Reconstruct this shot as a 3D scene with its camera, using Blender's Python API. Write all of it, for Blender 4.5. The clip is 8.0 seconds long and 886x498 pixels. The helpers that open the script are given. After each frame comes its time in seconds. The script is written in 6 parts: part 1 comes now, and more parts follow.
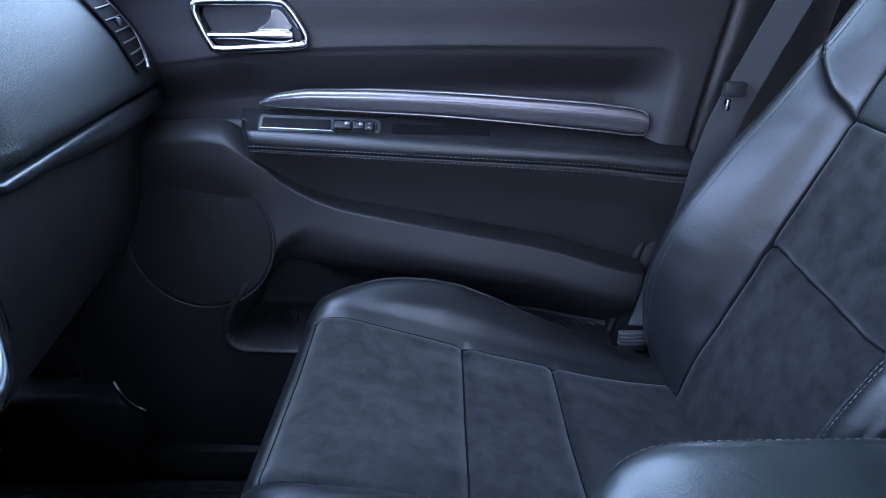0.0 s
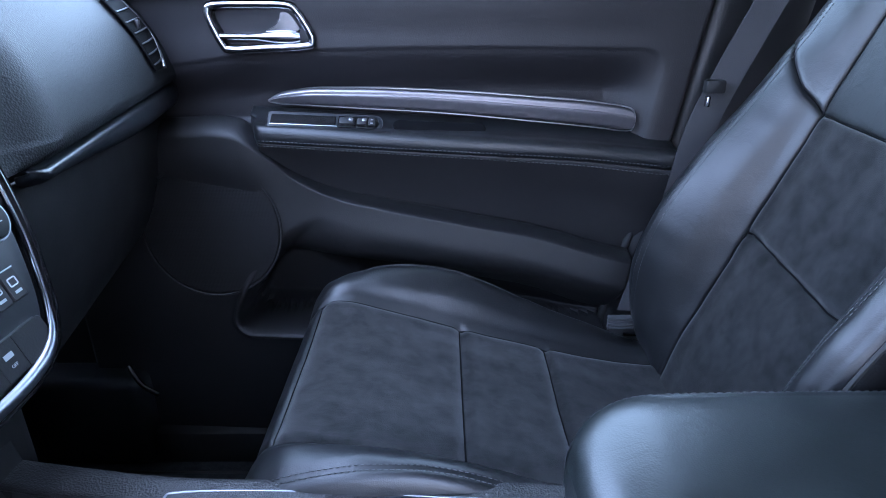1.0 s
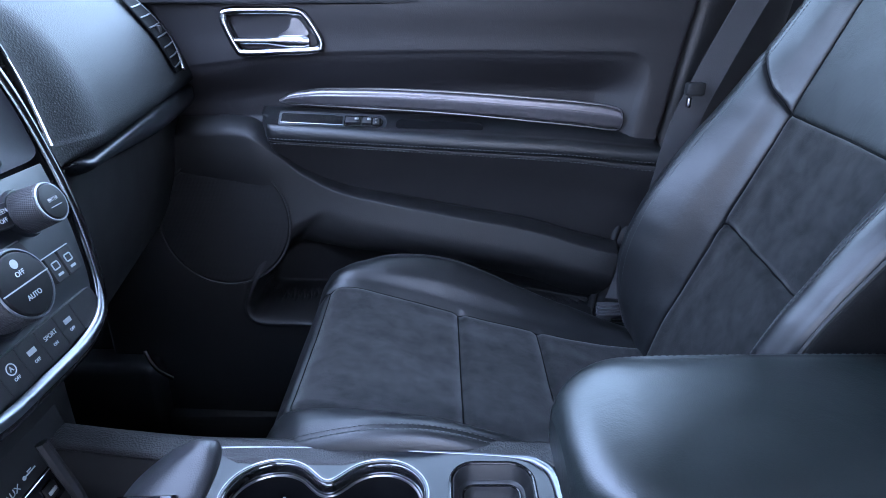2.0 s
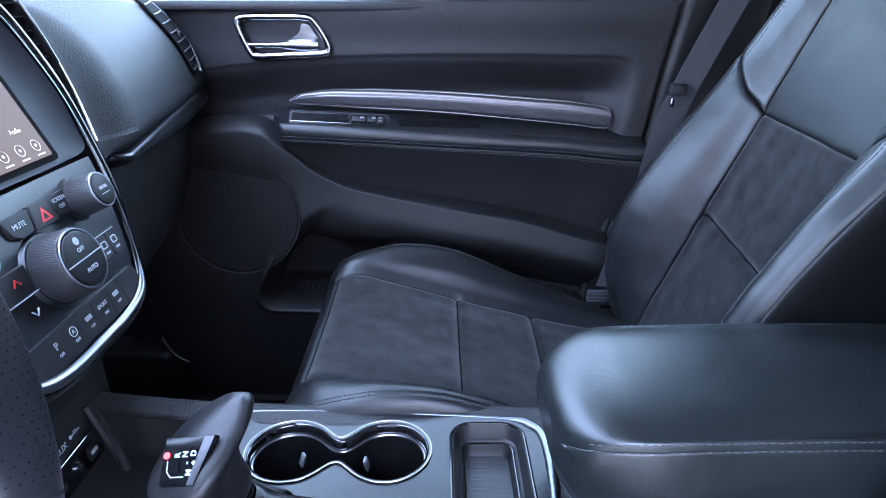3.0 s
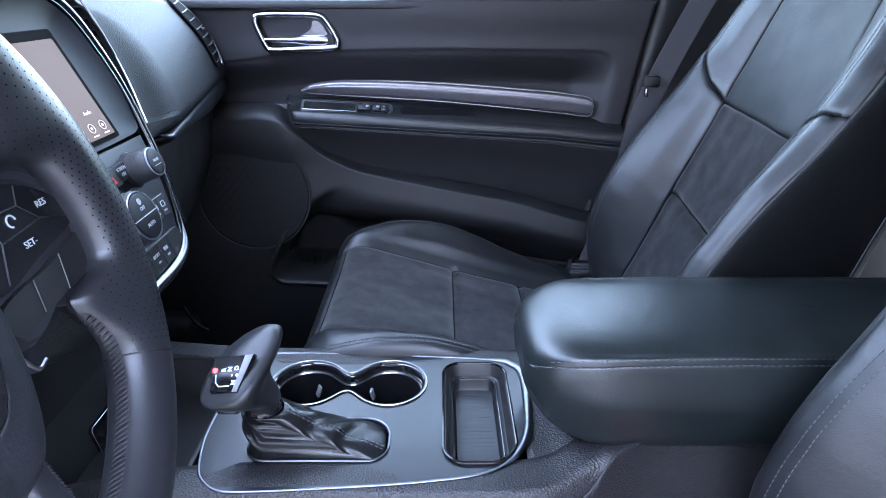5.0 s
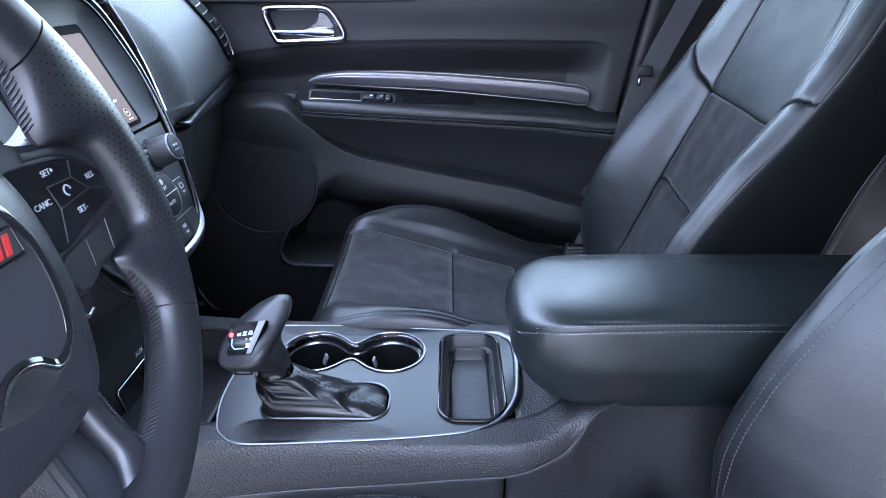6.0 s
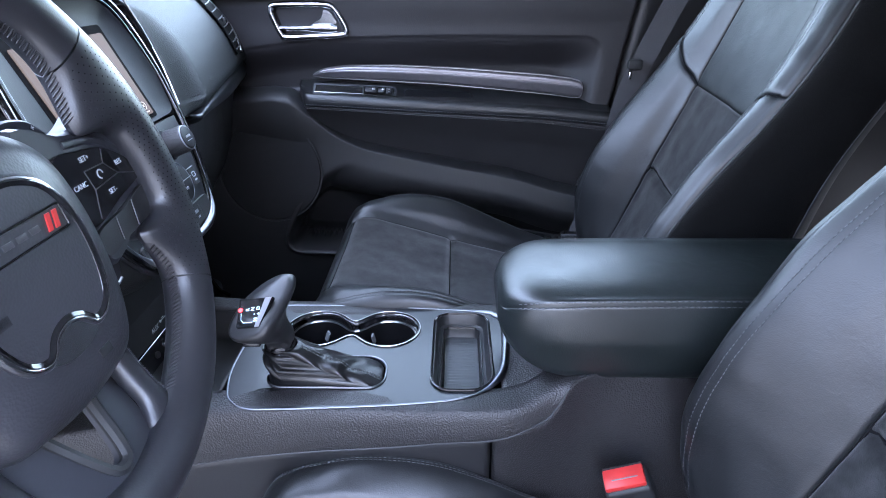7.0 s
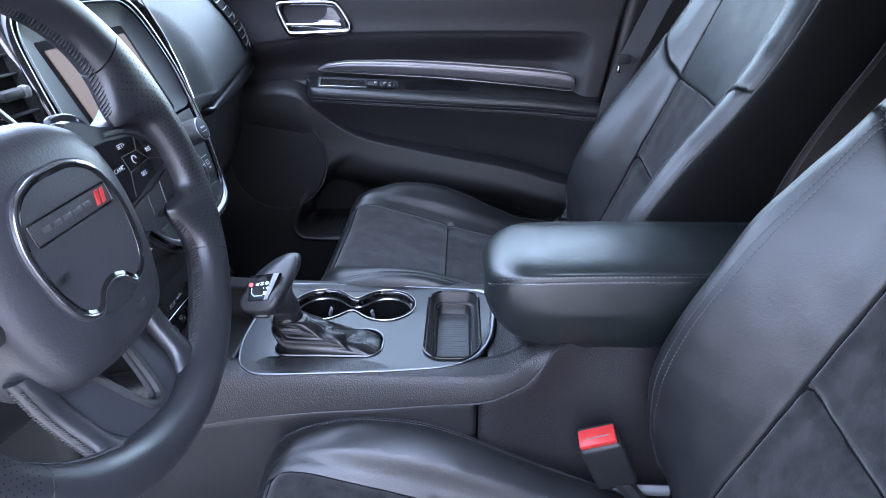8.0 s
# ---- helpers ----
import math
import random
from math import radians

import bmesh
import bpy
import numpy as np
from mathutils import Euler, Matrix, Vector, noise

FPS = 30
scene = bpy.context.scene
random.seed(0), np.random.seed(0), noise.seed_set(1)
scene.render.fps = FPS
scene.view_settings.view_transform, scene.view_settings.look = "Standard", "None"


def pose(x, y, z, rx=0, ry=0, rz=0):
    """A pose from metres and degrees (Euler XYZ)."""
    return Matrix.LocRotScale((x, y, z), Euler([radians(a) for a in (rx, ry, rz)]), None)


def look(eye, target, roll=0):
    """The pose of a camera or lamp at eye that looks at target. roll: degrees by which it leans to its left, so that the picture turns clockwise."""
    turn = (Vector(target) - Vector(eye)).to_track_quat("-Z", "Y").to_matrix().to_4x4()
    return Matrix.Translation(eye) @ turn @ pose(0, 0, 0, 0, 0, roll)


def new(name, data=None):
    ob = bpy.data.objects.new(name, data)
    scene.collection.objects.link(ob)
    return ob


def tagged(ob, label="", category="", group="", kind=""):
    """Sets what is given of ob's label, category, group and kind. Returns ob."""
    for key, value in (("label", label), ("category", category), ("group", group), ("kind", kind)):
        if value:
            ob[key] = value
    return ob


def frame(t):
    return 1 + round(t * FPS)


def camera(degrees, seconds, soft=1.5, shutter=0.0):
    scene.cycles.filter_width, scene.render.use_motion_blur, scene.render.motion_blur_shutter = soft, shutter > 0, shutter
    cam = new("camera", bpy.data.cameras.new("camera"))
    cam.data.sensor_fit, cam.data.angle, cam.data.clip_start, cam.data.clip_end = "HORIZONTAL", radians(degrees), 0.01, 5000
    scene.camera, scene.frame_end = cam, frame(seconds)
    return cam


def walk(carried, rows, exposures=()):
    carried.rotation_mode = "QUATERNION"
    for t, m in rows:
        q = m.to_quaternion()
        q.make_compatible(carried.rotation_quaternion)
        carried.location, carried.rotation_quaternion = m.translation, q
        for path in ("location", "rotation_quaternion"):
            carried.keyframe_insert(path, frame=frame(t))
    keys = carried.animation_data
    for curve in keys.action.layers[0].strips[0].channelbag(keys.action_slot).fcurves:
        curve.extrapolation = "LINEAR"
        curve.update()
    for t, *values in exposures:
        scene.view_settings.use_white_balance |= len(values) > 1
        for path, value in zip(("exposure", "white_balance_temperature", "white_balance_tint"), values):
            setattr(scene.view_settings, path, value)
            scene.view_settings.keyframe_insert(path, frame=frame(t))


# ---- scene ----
# ================= camera =================
cam = camera(72.2, 8.0, soft=0.95)
METRES, TILT, LEAN, TURN = 0.525, -23.0, 0.0, 0.0
EYE = (0.0, -0.23, 0.86)
ROWS = [
    (0.0, 0.0, 0.0, 0.0, 0.0, 0.0, -0.0),
    (0.5, -0.0008, -0.0562, -0.0172, -0.06, -0.03, 0.03),
    (1.0, 0.0007, -0.1059, -0.0366, -0.11, 0.08, 0.05),
    (2.5, -0.0082, -0.3032, -0.0901, -0.38, 0.28, -0.05),
    (3.0, -0.0092, -0.3687, -0.1066, -0.39, 0.27, -0.01),
    (3.5, -0.0158, -0.4267, -0.1184, -0.38, 0.26, -0.05),
    (4.0, -0.0072, -0.486, -0.1342, -0.37, 0.25, -0.19),
    (4.5, -0.0006, -0.5403, -0.1543, -0.37, 0.02, -0.17),
    (6.0, 0.0327, -0.7025, -0.2014, 0.49, -1.23, -0.26),
    (6.5, 0.0489, -0.7559, -0.2126, 0.82, -1.61, -0.27),
    (7.0, 0.0699, -0.8102, -0.2205, 1.19, -1.95, -0.27),
    (7.5, 0.0949, -0.8754, -0.2328, 1.57, -2.35, -0.27),
    (8.0, 0.1128, -0.949, -0.2425, 1.88, -2.72, -0.34),
]
walk(cam, [(t, pose(*EYE, TILT, LEAN, TURN) @ pose(METRES * x, METRES * y, METRES * z, 90 + pitch, roll, yaw)) for t, x, y, z, yaw, pitch, roll in ROWS],
     [(0.0, 5.60, 5100, 15), (4.0, 5.65, 5320, 15), (8.0, 5.58, 5650, 15)])

# ================= world and light =================
world = bpy.data.worlds.new("sky")
scene.world = world
world.use_nodes = True
wn = world.node_tree.nodes
sky = wn.new("ShaderNodeTexSky")
sky.sky_type = "NISHITA"
sky.sun_disc = False
sky.sun_elevation = radians(66)
sky.sun_rotation = radians(84)
haze = wn.new("ShaderNodeHueSaturation")
haze.inputs["Saturation"].default_value = 0.52
world.node_tree.links.new(sky.outputs[0], haze.inputs["Color"])
world.node_tree.links.new(haze.outputs[0], wn["Background"].inputs[0])
wn["Background"].inputs[1].default_value = 0.15
sun_data = bpy.data.lights.new("sun", "SUN")
sun_data.energy, sun_data.angle, sun_data.color = 4.0, radians(0.5), (1.0, 0.95, 0.88)
sun = new("sun", sun_data)
sun.matrix_world = look((4.2, 0.45, 9.2), (0, 0, 0))

# ================= materials =================
def material(name, color, rough=0.5, metal=0.0, grain=0.0, grain_size=0.002, mottle=0.0, mottle_size=0.05, spec=0.5,
             emit=0.0, emit_color=None, cells=False, regular=False, coat=0.0, sheen=0.0, rough_var=0.0, crease=0.0, crease_size=0.012):
    m = bpy.data.materials.new(name)
    m.use_nodes = True
    nt = m.node_tree
    b = nt.nodes["Principled BSDF"]
    b.inputs["Base Color"].default_value = (*color, 1)
    b.inputs["Roughness"].default_value = rough
    b.inputs["Metallic"].default_value = metal
    b.inputs["Specular IOR Level"].default_value = spec
    b.inputs["Coat Weight"].default_value = coat
    b.inputs["Sheen Weight"].default_value = sheen
    if emit:
        b.inputs["Emission Color"].default_value = (*(emit_color or color), 1)
        b.inputs["Emission Strength"].default_value = emit
    co = nt.nodes.new("ShaderNodeTexCoord")
    if mottle or rough_var:
        n1 = nt.nodes.new("ShaderNodeTexNoise")
        n1.inputs["Scale"].default_value = 1 / mottle_size
        n1.inputs["Detail"].default_value = 5
        n1.inputs["Roughness"].default_value = 0.6
        nt.links.new(co.outputs["Object"], n1.inputs["Vector"])
    if mottle:
        ramp = nt.nodes.new("ShaderNodeMapRange")
        ramp.inputs["From Min"].default_value, ramp.inputs["From Max"].default_value = 0.3, 0.7
        ramp.inputs["To Min"].default_value, ramp.inputs["To Max"].default_value = 1 - mottle, 1 + mottle
        nt.links.new(n1.outputs["Fac"], ramp.inputs["Value"])
        mul = nt.nodes.new("ShaderNodeVectorMath")
        mul.operation = "SCALE"
        mul.inputs[0].default_value = color
        nt.links.new(ramp.outputs[0], mul.inputs["Scale"])
        nt.links.new(mul.outputs[0], b.inputs["Base Color"])
    if rough_var:
        r2 = nt.nodes.new("ShaderNodeMapRange")
        r2.inputs["From Min"].default_value, r2.inputs["From Max"].default_value = 0.3, 0.7
        r2.inputs["To Min"].default_value, r2.inputs["To Max"].default_value = rough - rough_var, rough + rough_var
        nt.links.new(n1.outputs["Fac"], r2.inputs["Value"])
        nt.links.new(r2.outputs[0], b.inputs["Roughness"])
    if grain:
        if cells:
            t = nt.nodes.new("ShaderNodeTexVoronoi")
            t.inputs["Scale"].default_value = 1 / grain_size
            if regular:
                t.inputs["Randomness"].default_value = 0.0
            out = t.outputs["Distance"]
        else:
            t = nt.nodes.new("ShaderNodeTexNoise")
            t.inputs["Scale"].default_value = 1 / grain_size
            t.inputs["Detail"].default_value = 3
            out = t.outputs["Fac"]
        nt.links.new(co.outputs["Object"], t.inputs["Vector"])
        bump = nt.nodes.new("ShaderNodeBump")
        bump.inputs["Strength"].default_value = grain
        bump.inputs["Distance"].default_value = grain_size * 0.4
        nt.links.new(out, bump.inputs["Height"])
        nt.links.new(bump.outputs[0], b.inputs["Normal"])
        if crease:
            n2 = nt.nodes.new("ShaderNodeTexNoise")
            n2.inputs["Scale"].default_value = 1 / crease_size
            n2.inputs["Detail"].default_value = 4
            n2.inputs["Distortion"].default_value = 1.2
            nt.links.new(co.outputs["Object"], n2.inputs["Vector"])
            b2 = nt.nodes.new("ShaderNodeBump")
            b2.inputs["Strength"].default_value = crease
            b2.inputs["Distance"].default_value = crease_size * 0.12
            nt.links.new(n2.outputs["Fac"], b2.inputs["Height"])
            nt.links.new(b2.outputs[0], bump.inputs["Normal"])
    return m


LEATHER = material("black_leather", (0.0100, 0.0106, 0.0114), 0.39, spec=0.46, grain=0.18, grain_size=0.0013, cells=True, mottle=0.18, mottle_size=0.05, rough_var=0.05, crease=0.16, crease_size=0.016)
LID_LEATHER = material("smooth_leather", (0.0075, 0.0102, 0.0102), 0.36, spec=0.75, grain=0.14, grain_size=0.0014, cells=True, mottle=0.2, mottle_size=0.05, rough_var=0.05, crease=0.12, crease_size=0.03)
SUEDE = material("black_suede", (0.0132, 0.0134, 0.0138), 0.95, grain=0.7, grain_size=0.0014, mottle=0.70, mottle_size=0.022, sheen=0.18, spec=0.1)
DASH = material("moulded_dash_skin", (0.0078, 0.0086, 0.0090), 0.56, grain=0.5, grain_size=0.0019, cells=True, mottle=0.08, mottle_size=0.2, spec=0.16)
PLASTIC = material("textured_black_plastic", (0.0115, 0.0115, 0.0124), 0.45, grain=0.3, grain_size=0.0016, mottle=0.12, mottle_size=0.08, rough_var=0.05)
DOORSKIN = material("soft_door_vinyl", (0.0128, 0.0116, 0.0128), 0.5, spec=0.38, grain=0.35, grain_size=0.0018, mottle=0.1, mottle_size=0.1)
CONSOLE = material("grained_console_vinyl", (0.0138, 0.0130, 0.0138), 0.44, grain=0.75, grain_size=0.0021, cells=True, mottle=0.12, mottle_size=0.06)
SATIN = material("satin_console_trim", (0.0120, 0.0140, 0.0170), 0.34, spec=0.5, coat=0.05, mottle=0.06, mottle_size=0.08, rough_var=0.03)
PIANO = material("polished_black", (0.010, 0.010, 0.011), 0.05, spec=0.9, coat=0.5)
GLOSS = material("piano_black", (0.008, 0.008, 0.009), 0.08, spec=0.5)
DARK = material("dark_plastic", (0.0085, 0.0088, 0.0094), 0.58, grain=0.2, grain_size=0.0015, mottle=0.1)
CHROME = material("chrome", (0.44, 0.445, 0.46), 0.10, metal=1.0, rough_var=0.03, mottle_size=0.03)
BRUSHED = material("brushed_graphite", (0.20, 0.19, 0.20), 0.36, metal=0.85, mottle=0.08, mottle_size=0.01, rough_var=0.05)
CARPET = material("black_carpet", (0.040, 0.043, 0.048), 0.95, grain=0.8, grain_size=0.003, mottle=0.4, mottle_size=0.02, spec=0.1)
BELT = material("belt_webbing", (0.045, 0.045, 0.048), 0.75, grain=0.5, grain_size=0.0012)
RED = material("red_plastic", (0.42, 0.025, 0.022), 0.35, mottle=0.1, mottle_size=0.02)
PRINT = material("white_print", (0.40, 0.42, 0.44), 0.6)
BAY = material("smooth_bay_skin", (0.0085, 0.0088, 0.0118), 0.5, spec=0.16, grain=0.12, grain_size=0.0015, mottle=0.08, mottle_size=0.1)
THREAD = material("grey_thread", (0.062, 0.064, 0.068), 0.55)
RUBBER = material("black_rubber", (0.012, 0.012, 0.012), 0.7, grain=0.3, grain_size=0.002)
HEADLINER = material("headliner_cloth", (0.30, 0.30, 0.30), 0.95, grain=0.3, grain_size=0.002, mottle=0.05)
ASPHALT = material("asphalt", (0.058, 0.059, 0.062), 0.9, grain=0.6, grain_size=0.01, mottle=0.3, mottle_size=0.15)
GRILLE = material("perforated_grille", (0.007, 0.007, 0.0075), 0.7, grain=0.5, grain_size=0.0024, cells=True, regular=True, spec=0.25)
KNURL = material("knurled_rubber", (0.030, 0.030, 0.032), 0.45, grain=0.8, grain_size=0.0016, cells=True, regular=True)
SCREEN = material("lit_display", (0.02, 0.02, 0.02), 0.5, spec=0.06, emit=0.015, emit_color=(0.42, 0.30, 0.24))
ICON = material("lit_icon", (0.50, 0.46, 0.40), 0.4, emit=0.009)
REDLIGHT = material("red_indicator", (1.0, 0.03, 0.03), 0.4, emit=0.25)
GEARLIGHT = material("white_gear_letters", (0.55, 0.80, 1.0), 0.4, emit=0.035)
REDPRINT = material("red_print", (0.55, 0.03, 0.03), 0.5)
PERF = material("grip_leather", (0.0145, 0.0145, 0.0170), 0.37, grain=0.08, grain_size=0.0014, cells=True, mottle=0.1)
WHEEL_LEATHER = material("wheel_leather", (0.0155, 0.0155, 0.0180), 0.38, grain=0.08, grain_size=0.0013, cells=True, mottle=0.12, mottle_size=0.04, rough_var=0.05)
BOOT = material("soft_boot_leather", (0.0060, 0.0058, 0.0062), 0.30, spec=0.45, grain=0.2, grain_size=0.0018, cells=True, mottle=0.15, mottle_size=0.03)
# lower door plastic darkened: the shade inside the map pocket, put into its colour
POCKET_SHADE = material("pocket_recess_shade", (0.0068, 0.0068, 0.0072), 0.62, spec=0.25, grain=0.3, grain_size=0.002, mottle=0.1, mottle_size=0.06)
# skirt vinyl made lighter: bounced light from below is put into its colour
SKIRT_BOUNCE = material("bounce_lit_skirt_vinyl", (0.0210, 0.0205, 0.0215), 0.5, spec=0.45, grain=0.3, grain_size=0.0018, mottle=0.12, mottle_size=0.1)
LOW_VINYL = material("matt_door_plastic", (0.0098, 0.0098, 0.0104), 0.52, spec=0.42, grain=0.35, grain_size=0.0016, mottle=0.12, mottle_size=0.08, rough_var=0.05)
CONCRETE = material("grey_render", (0.29, 0.272, 0.262), 0.9, grain=0.4, grain_size=0.01, mottle=0.15, mottle_size=0.4)


def tinted_glass(name, tint):
    m = bpy.data.materials.new(name)
    m.use_nodes = True
    nt = m.node_tree
    nt.nodes.remove(nt.nodes["Principled BSDF"])
    tr, gl, mx = nt.nodes.new("ShaderNodeBsdfTransparent"), nt.nodes.new("ShaderNodeBsdfGlossy"), nt.nodes.new("ShaderNodeMixShader")
    tr.inputs["Color"].default_value = (*tint, 1)
    gl.inputs["Roughness"].default_value = 0.02
    mx.inputs[0].default_value = 0.06
    nt.links.new(tr.outputs[0], mx.inputs[1])
    nt.links.new(gl.outputs[0], mx.inputs[2])
    nt.links.new(mx.outputs[0], nt.nodes["Material Output"].inputs["Surface"])
    return m


GLASS = tinted_glass("tinted_glass", (0.68, 0.71, 0.69))
SHADED_GLASS = tinted_glass("windscreen_glass", (0.86, 0.86, 0.85))
EDGE = material("satin_chrome", (0.42, 0.41, 0.42), 0.28, metal=1.0)
VENT = material("vent_black", (0.006, 0.006, 0.0065), 0.75, spec=0.03)
PANEL_LEATHER = material("matt_panel_leather", (0.0105, 0.0114, 0.0112), 0.55, spec=0.30, grain=0.2, grain_size=0.0013, cells=True, mottle=0.35, mottle_size=0.04, rough_var=0.06, crease=0.3, crease_size=0.016)
CAP = material("knob_cap", (0.008, 0.008, 0.009), 0.45, spec=0.22)
TRIM_EDGE = material("grey_metal_border", (0.22, 0.23, 0.25), 0.33, metal=1.0, rough_var=0.05, mottle_size=0.03)
TRAYMAT = material("tray_rubber", (0.030, 0.032, 0.034), 0.55, grain=0.3, grain_size=0.0012)
FINGER = material("grey_rubber", (0.14, 0.145, 0.15), 0.6)
LACE = material("waxed_thread", (0.020, 0.020, 0.023), 0.5)
SPOKE = material("spoke_skin", (0.021, 0.022, 0.026), 0.40, spec=0.35, mottle=0.06, mottle_size=0.05, rough_var=0.04)
BADGE = material("badge_grey", (0.040, 0.040, 0.043), 0.4, spec=0.4)
SILVER = material("polished_trim", (0.42, 0.42, 0.44), 0.20, metal=1.0, rough_var=0.04, mottle_size=0.02)
FELT = material("black_felt", (0.0095, 0.0095, 0.010), 0.95, spec=0.04, grain=0.4, grain_size=0.002)
HUBSKIN = material("grained_hub_skin", (0.0215, 0.0215, 0.0250), 0.42, grain=0.18, grain_size=0.0019, cells=True, mottle=0.12, mottle_size=0.06, rough_var=0.05)

# ================= modelling helpers =================
def smooth(bm, angle=40):
    for f in bm.faces:
        f.smooth = True
    lim = radians(angle)
    for e in bm.edges:
        if len(e.link_faces) == 2 and e.calc_face_angle(0) > lim:
            e.smooth = False


def part(name, bm, mat, parent=None, label="", angle=40):
    """Links a bmesh as one mesh object under a thing or a part."""
    smooth(bm, angle)
    me = bpy.data.meshes.new(name)
    bm.to_mesh(me)
    bm.free()
    me.materials.append(mat)
    ob = new(name, me)
    if parent:
        ob.parent = parent
    if label:
        tagged(ob, label)
    return ob


def thing(name, label, category, kind="", group=""):
    return tagged(new(name), label, category, group, kind)


def solid(ob, t, offset=-1):
    m = ob.modifiers.new("thickness", "SOLIDIFY")
    m.thickness, m.offset = t, offset
    return ob


def curve_through(ctrl, n, closed=False):
    """Catmull-Rom through control points, n samples."""
    c = np.array(ctrl, float)
    k = len(c)
    seg = k if closed else k - 1
    out = []
    for s in np.linspace(0, seg, n, endpoint=not closed):
        i = min(int(s), seg - 1)
        f = s - i
        if closed:
            p0, p1, p2, p3 = c[(i - 1) % k], c[i % k], c[(i + 1) % k], c[(i + 2) % k]
        else:
            p1, p2 = c[i], c[i + 1]
            p0 = c[i - 1] if i > 0 else 2 * p1 - p2
            p3 = c[i + 2] if i + 2 < k else 2 * p2 - p1
        out.append(0.5 * (2 * p1 + (p2 - p0) * f + (2 * p0 - 5 * p1 + 4 * p2 - p3) * f * f + (3 * p1 - p0 - 3 * p2 + p3) * f ** 3))
    return np.array(out)


def lerp_table(x, table):
    """Smooth interpolation in a table of (x, value)."""
    xs, ys = np.array(table, float).T
    x = np.clip(x, xs[0], xs[-1])
    m = np.gradient(ys, xs)
    i = np.clip(np.searchsorted(xs, x) - 1, 0, len(xs) - 2)
    h = xs[i + 1] - xs[i]
    t = (x - xs[i]) / h
    return ((2 * t ** 3 - 3 * t ** 2 + 1) * ys[i] + (t ** 3 - 2 * t ** 2 + t) * h * m[i]
            + (-2 * t ** 3 + 3 * t ** 2) * ys[i + 1] + (t ** 3 - t ** 2) * h * m[i + 1])


def sstep(a, b, x):
    t = np.clip((x - a) / (b - a), 0, 1)
    return t * t * (3 - 2 * t)


def grid(P, close_u=False, close_v=False, flip=False):
    """A bmesh from an array of rows x columns x 3."""
    P = np.asarray(P, float)
    r, c = P.shape[:2]
    bm = bmesh.new()
    vs = [bm.verts.new(p) for p in P.reshape(-1, 3)]
    for i in range(r if close_u else r - 1):
        for j in range(c if close_v else c - 1):
            a, b = (i + 1) % r, (j + 1) % c
            q = (vs[i * c + j], vs[i * c + b], vs[a * c + b], vs[a * c + j])
            bm.faces.new(q[::-1] if flip else q)
    return bm


def capped(P, flip=False):
    """Loft of closed rings with both ends filled."""
    bm = grid(P, close_v=True, flip=flip)
    bm.verts.ensure_lookup_table()
    r, c = np.asarray(P).shape[:2]
    bm.faces.new([bm.verts[j] for j in range(c)])
    bm.faces.new([bm.verts[(r - 1) * c + j] for j in range(c)][::-1])
    bmesh.ops.recalc_face_normals(bm, faces=bm.faces)
    return bm


def rbox(size, at=(0, 0, 0), r=0.004, seg=2, m=None):
    bm = bmesh.new()
    bmesh.ops.create_cube(bm, size=1, matrix=Matrix.Translation(at) @ Matrix.Diagonal((*size, 1)))
    if r:
        bmesh.ops.bevel(bm, geom=bm.edges[:], offset=min(r, min(size) * 0.49), segments=seg, affect="EDGES", profile=0.5)
    if m:
        bm.transform(m)
    return bm


def cyl(r, h, n=32, r2=None, m=None, bevel=0.0):
    bm = bmesh.new()
    bmesh.ops.create_cone(bm, cap_ends=True, segments=n, radius1=r, radius2=r if r2 is None else r2, depth=h)
    if bevel:
        es = [e for e in bm.edges if any(len(f.verts) > 4 for f in e.link_faces)]
        bmesh.ops.bevel(bm, geom=es, offset=bevel, segments=3, affect="EDGES", profile=0.5)
    if m:
        bm.transform(m)
    return bm


def sweep(path, section, closed=False, up=(0, 0, 1), scale=None):
    """Sweeps a closed 2D section (side, up) along a path."""
    P = np.asarray(path, float)
    n = len(P)
    S = np.asarray(section, float)
    if closed:
        T = np.roll(P, -1, 0) - np.roll(P, 1, 0)
    else:
        T = np.gradient(P, axis=0)
    T /= np.linalg.norm(T, axis=1)[:, None]
    U = np.array(up, float)
    rows = []
    for i in range(n):
        side = np.cross(T[i], U)
        side /= np.linalg.norm(side) + 1e-9
        u = np.cross(side, T[i])
        k = 1 if scale is None else scale[i]
        rows.append(P[i] + k * (S[:, :1] * side + S[:, 1:] * u))
    rows = np.array(rows)
    if closed:
        bm = grid(rows, close_u=True, close_v=True)
        bmesh.ops.recalc_face_normals(bm, faces=bm.faces)
        return bm
    return capped(rows)


def ring(r, n=10, ry=None):
    a = np.linspace(0, 2 * np.pi, n, endpoint=False)
    return np.stack([r * np.cos(a), (r if ry is None else ry) * np.sin(a)], 1)


def tube(path, r, closed=False, n=8, up=(0, 0, 1), ry=None):
    return sweep(path, ring(r, n, ry), closed, up)


def rounded(w, h, r, n=6):
    """Outline of a rounded rectangle, or of one with a radius for each corner (tr, tl, bl, br)."""
    rs = r if isinstance(r, (tuple, list)) else (r,) * 4
    out = []
    for (sx, sy, a0), q in zip(((1, 1, 0), (-1, 1, 90), (-1, -1, 180), (1, -1, 270)), rs):
        for k in range(n + 1):
            a = radians(a0 + 90 * k / n)
            out.append((sx * (w / 2 - q) + q * math.cos(a), sy * (h / 2 - q) + q * math.sin(a)))
    return np.array(out)


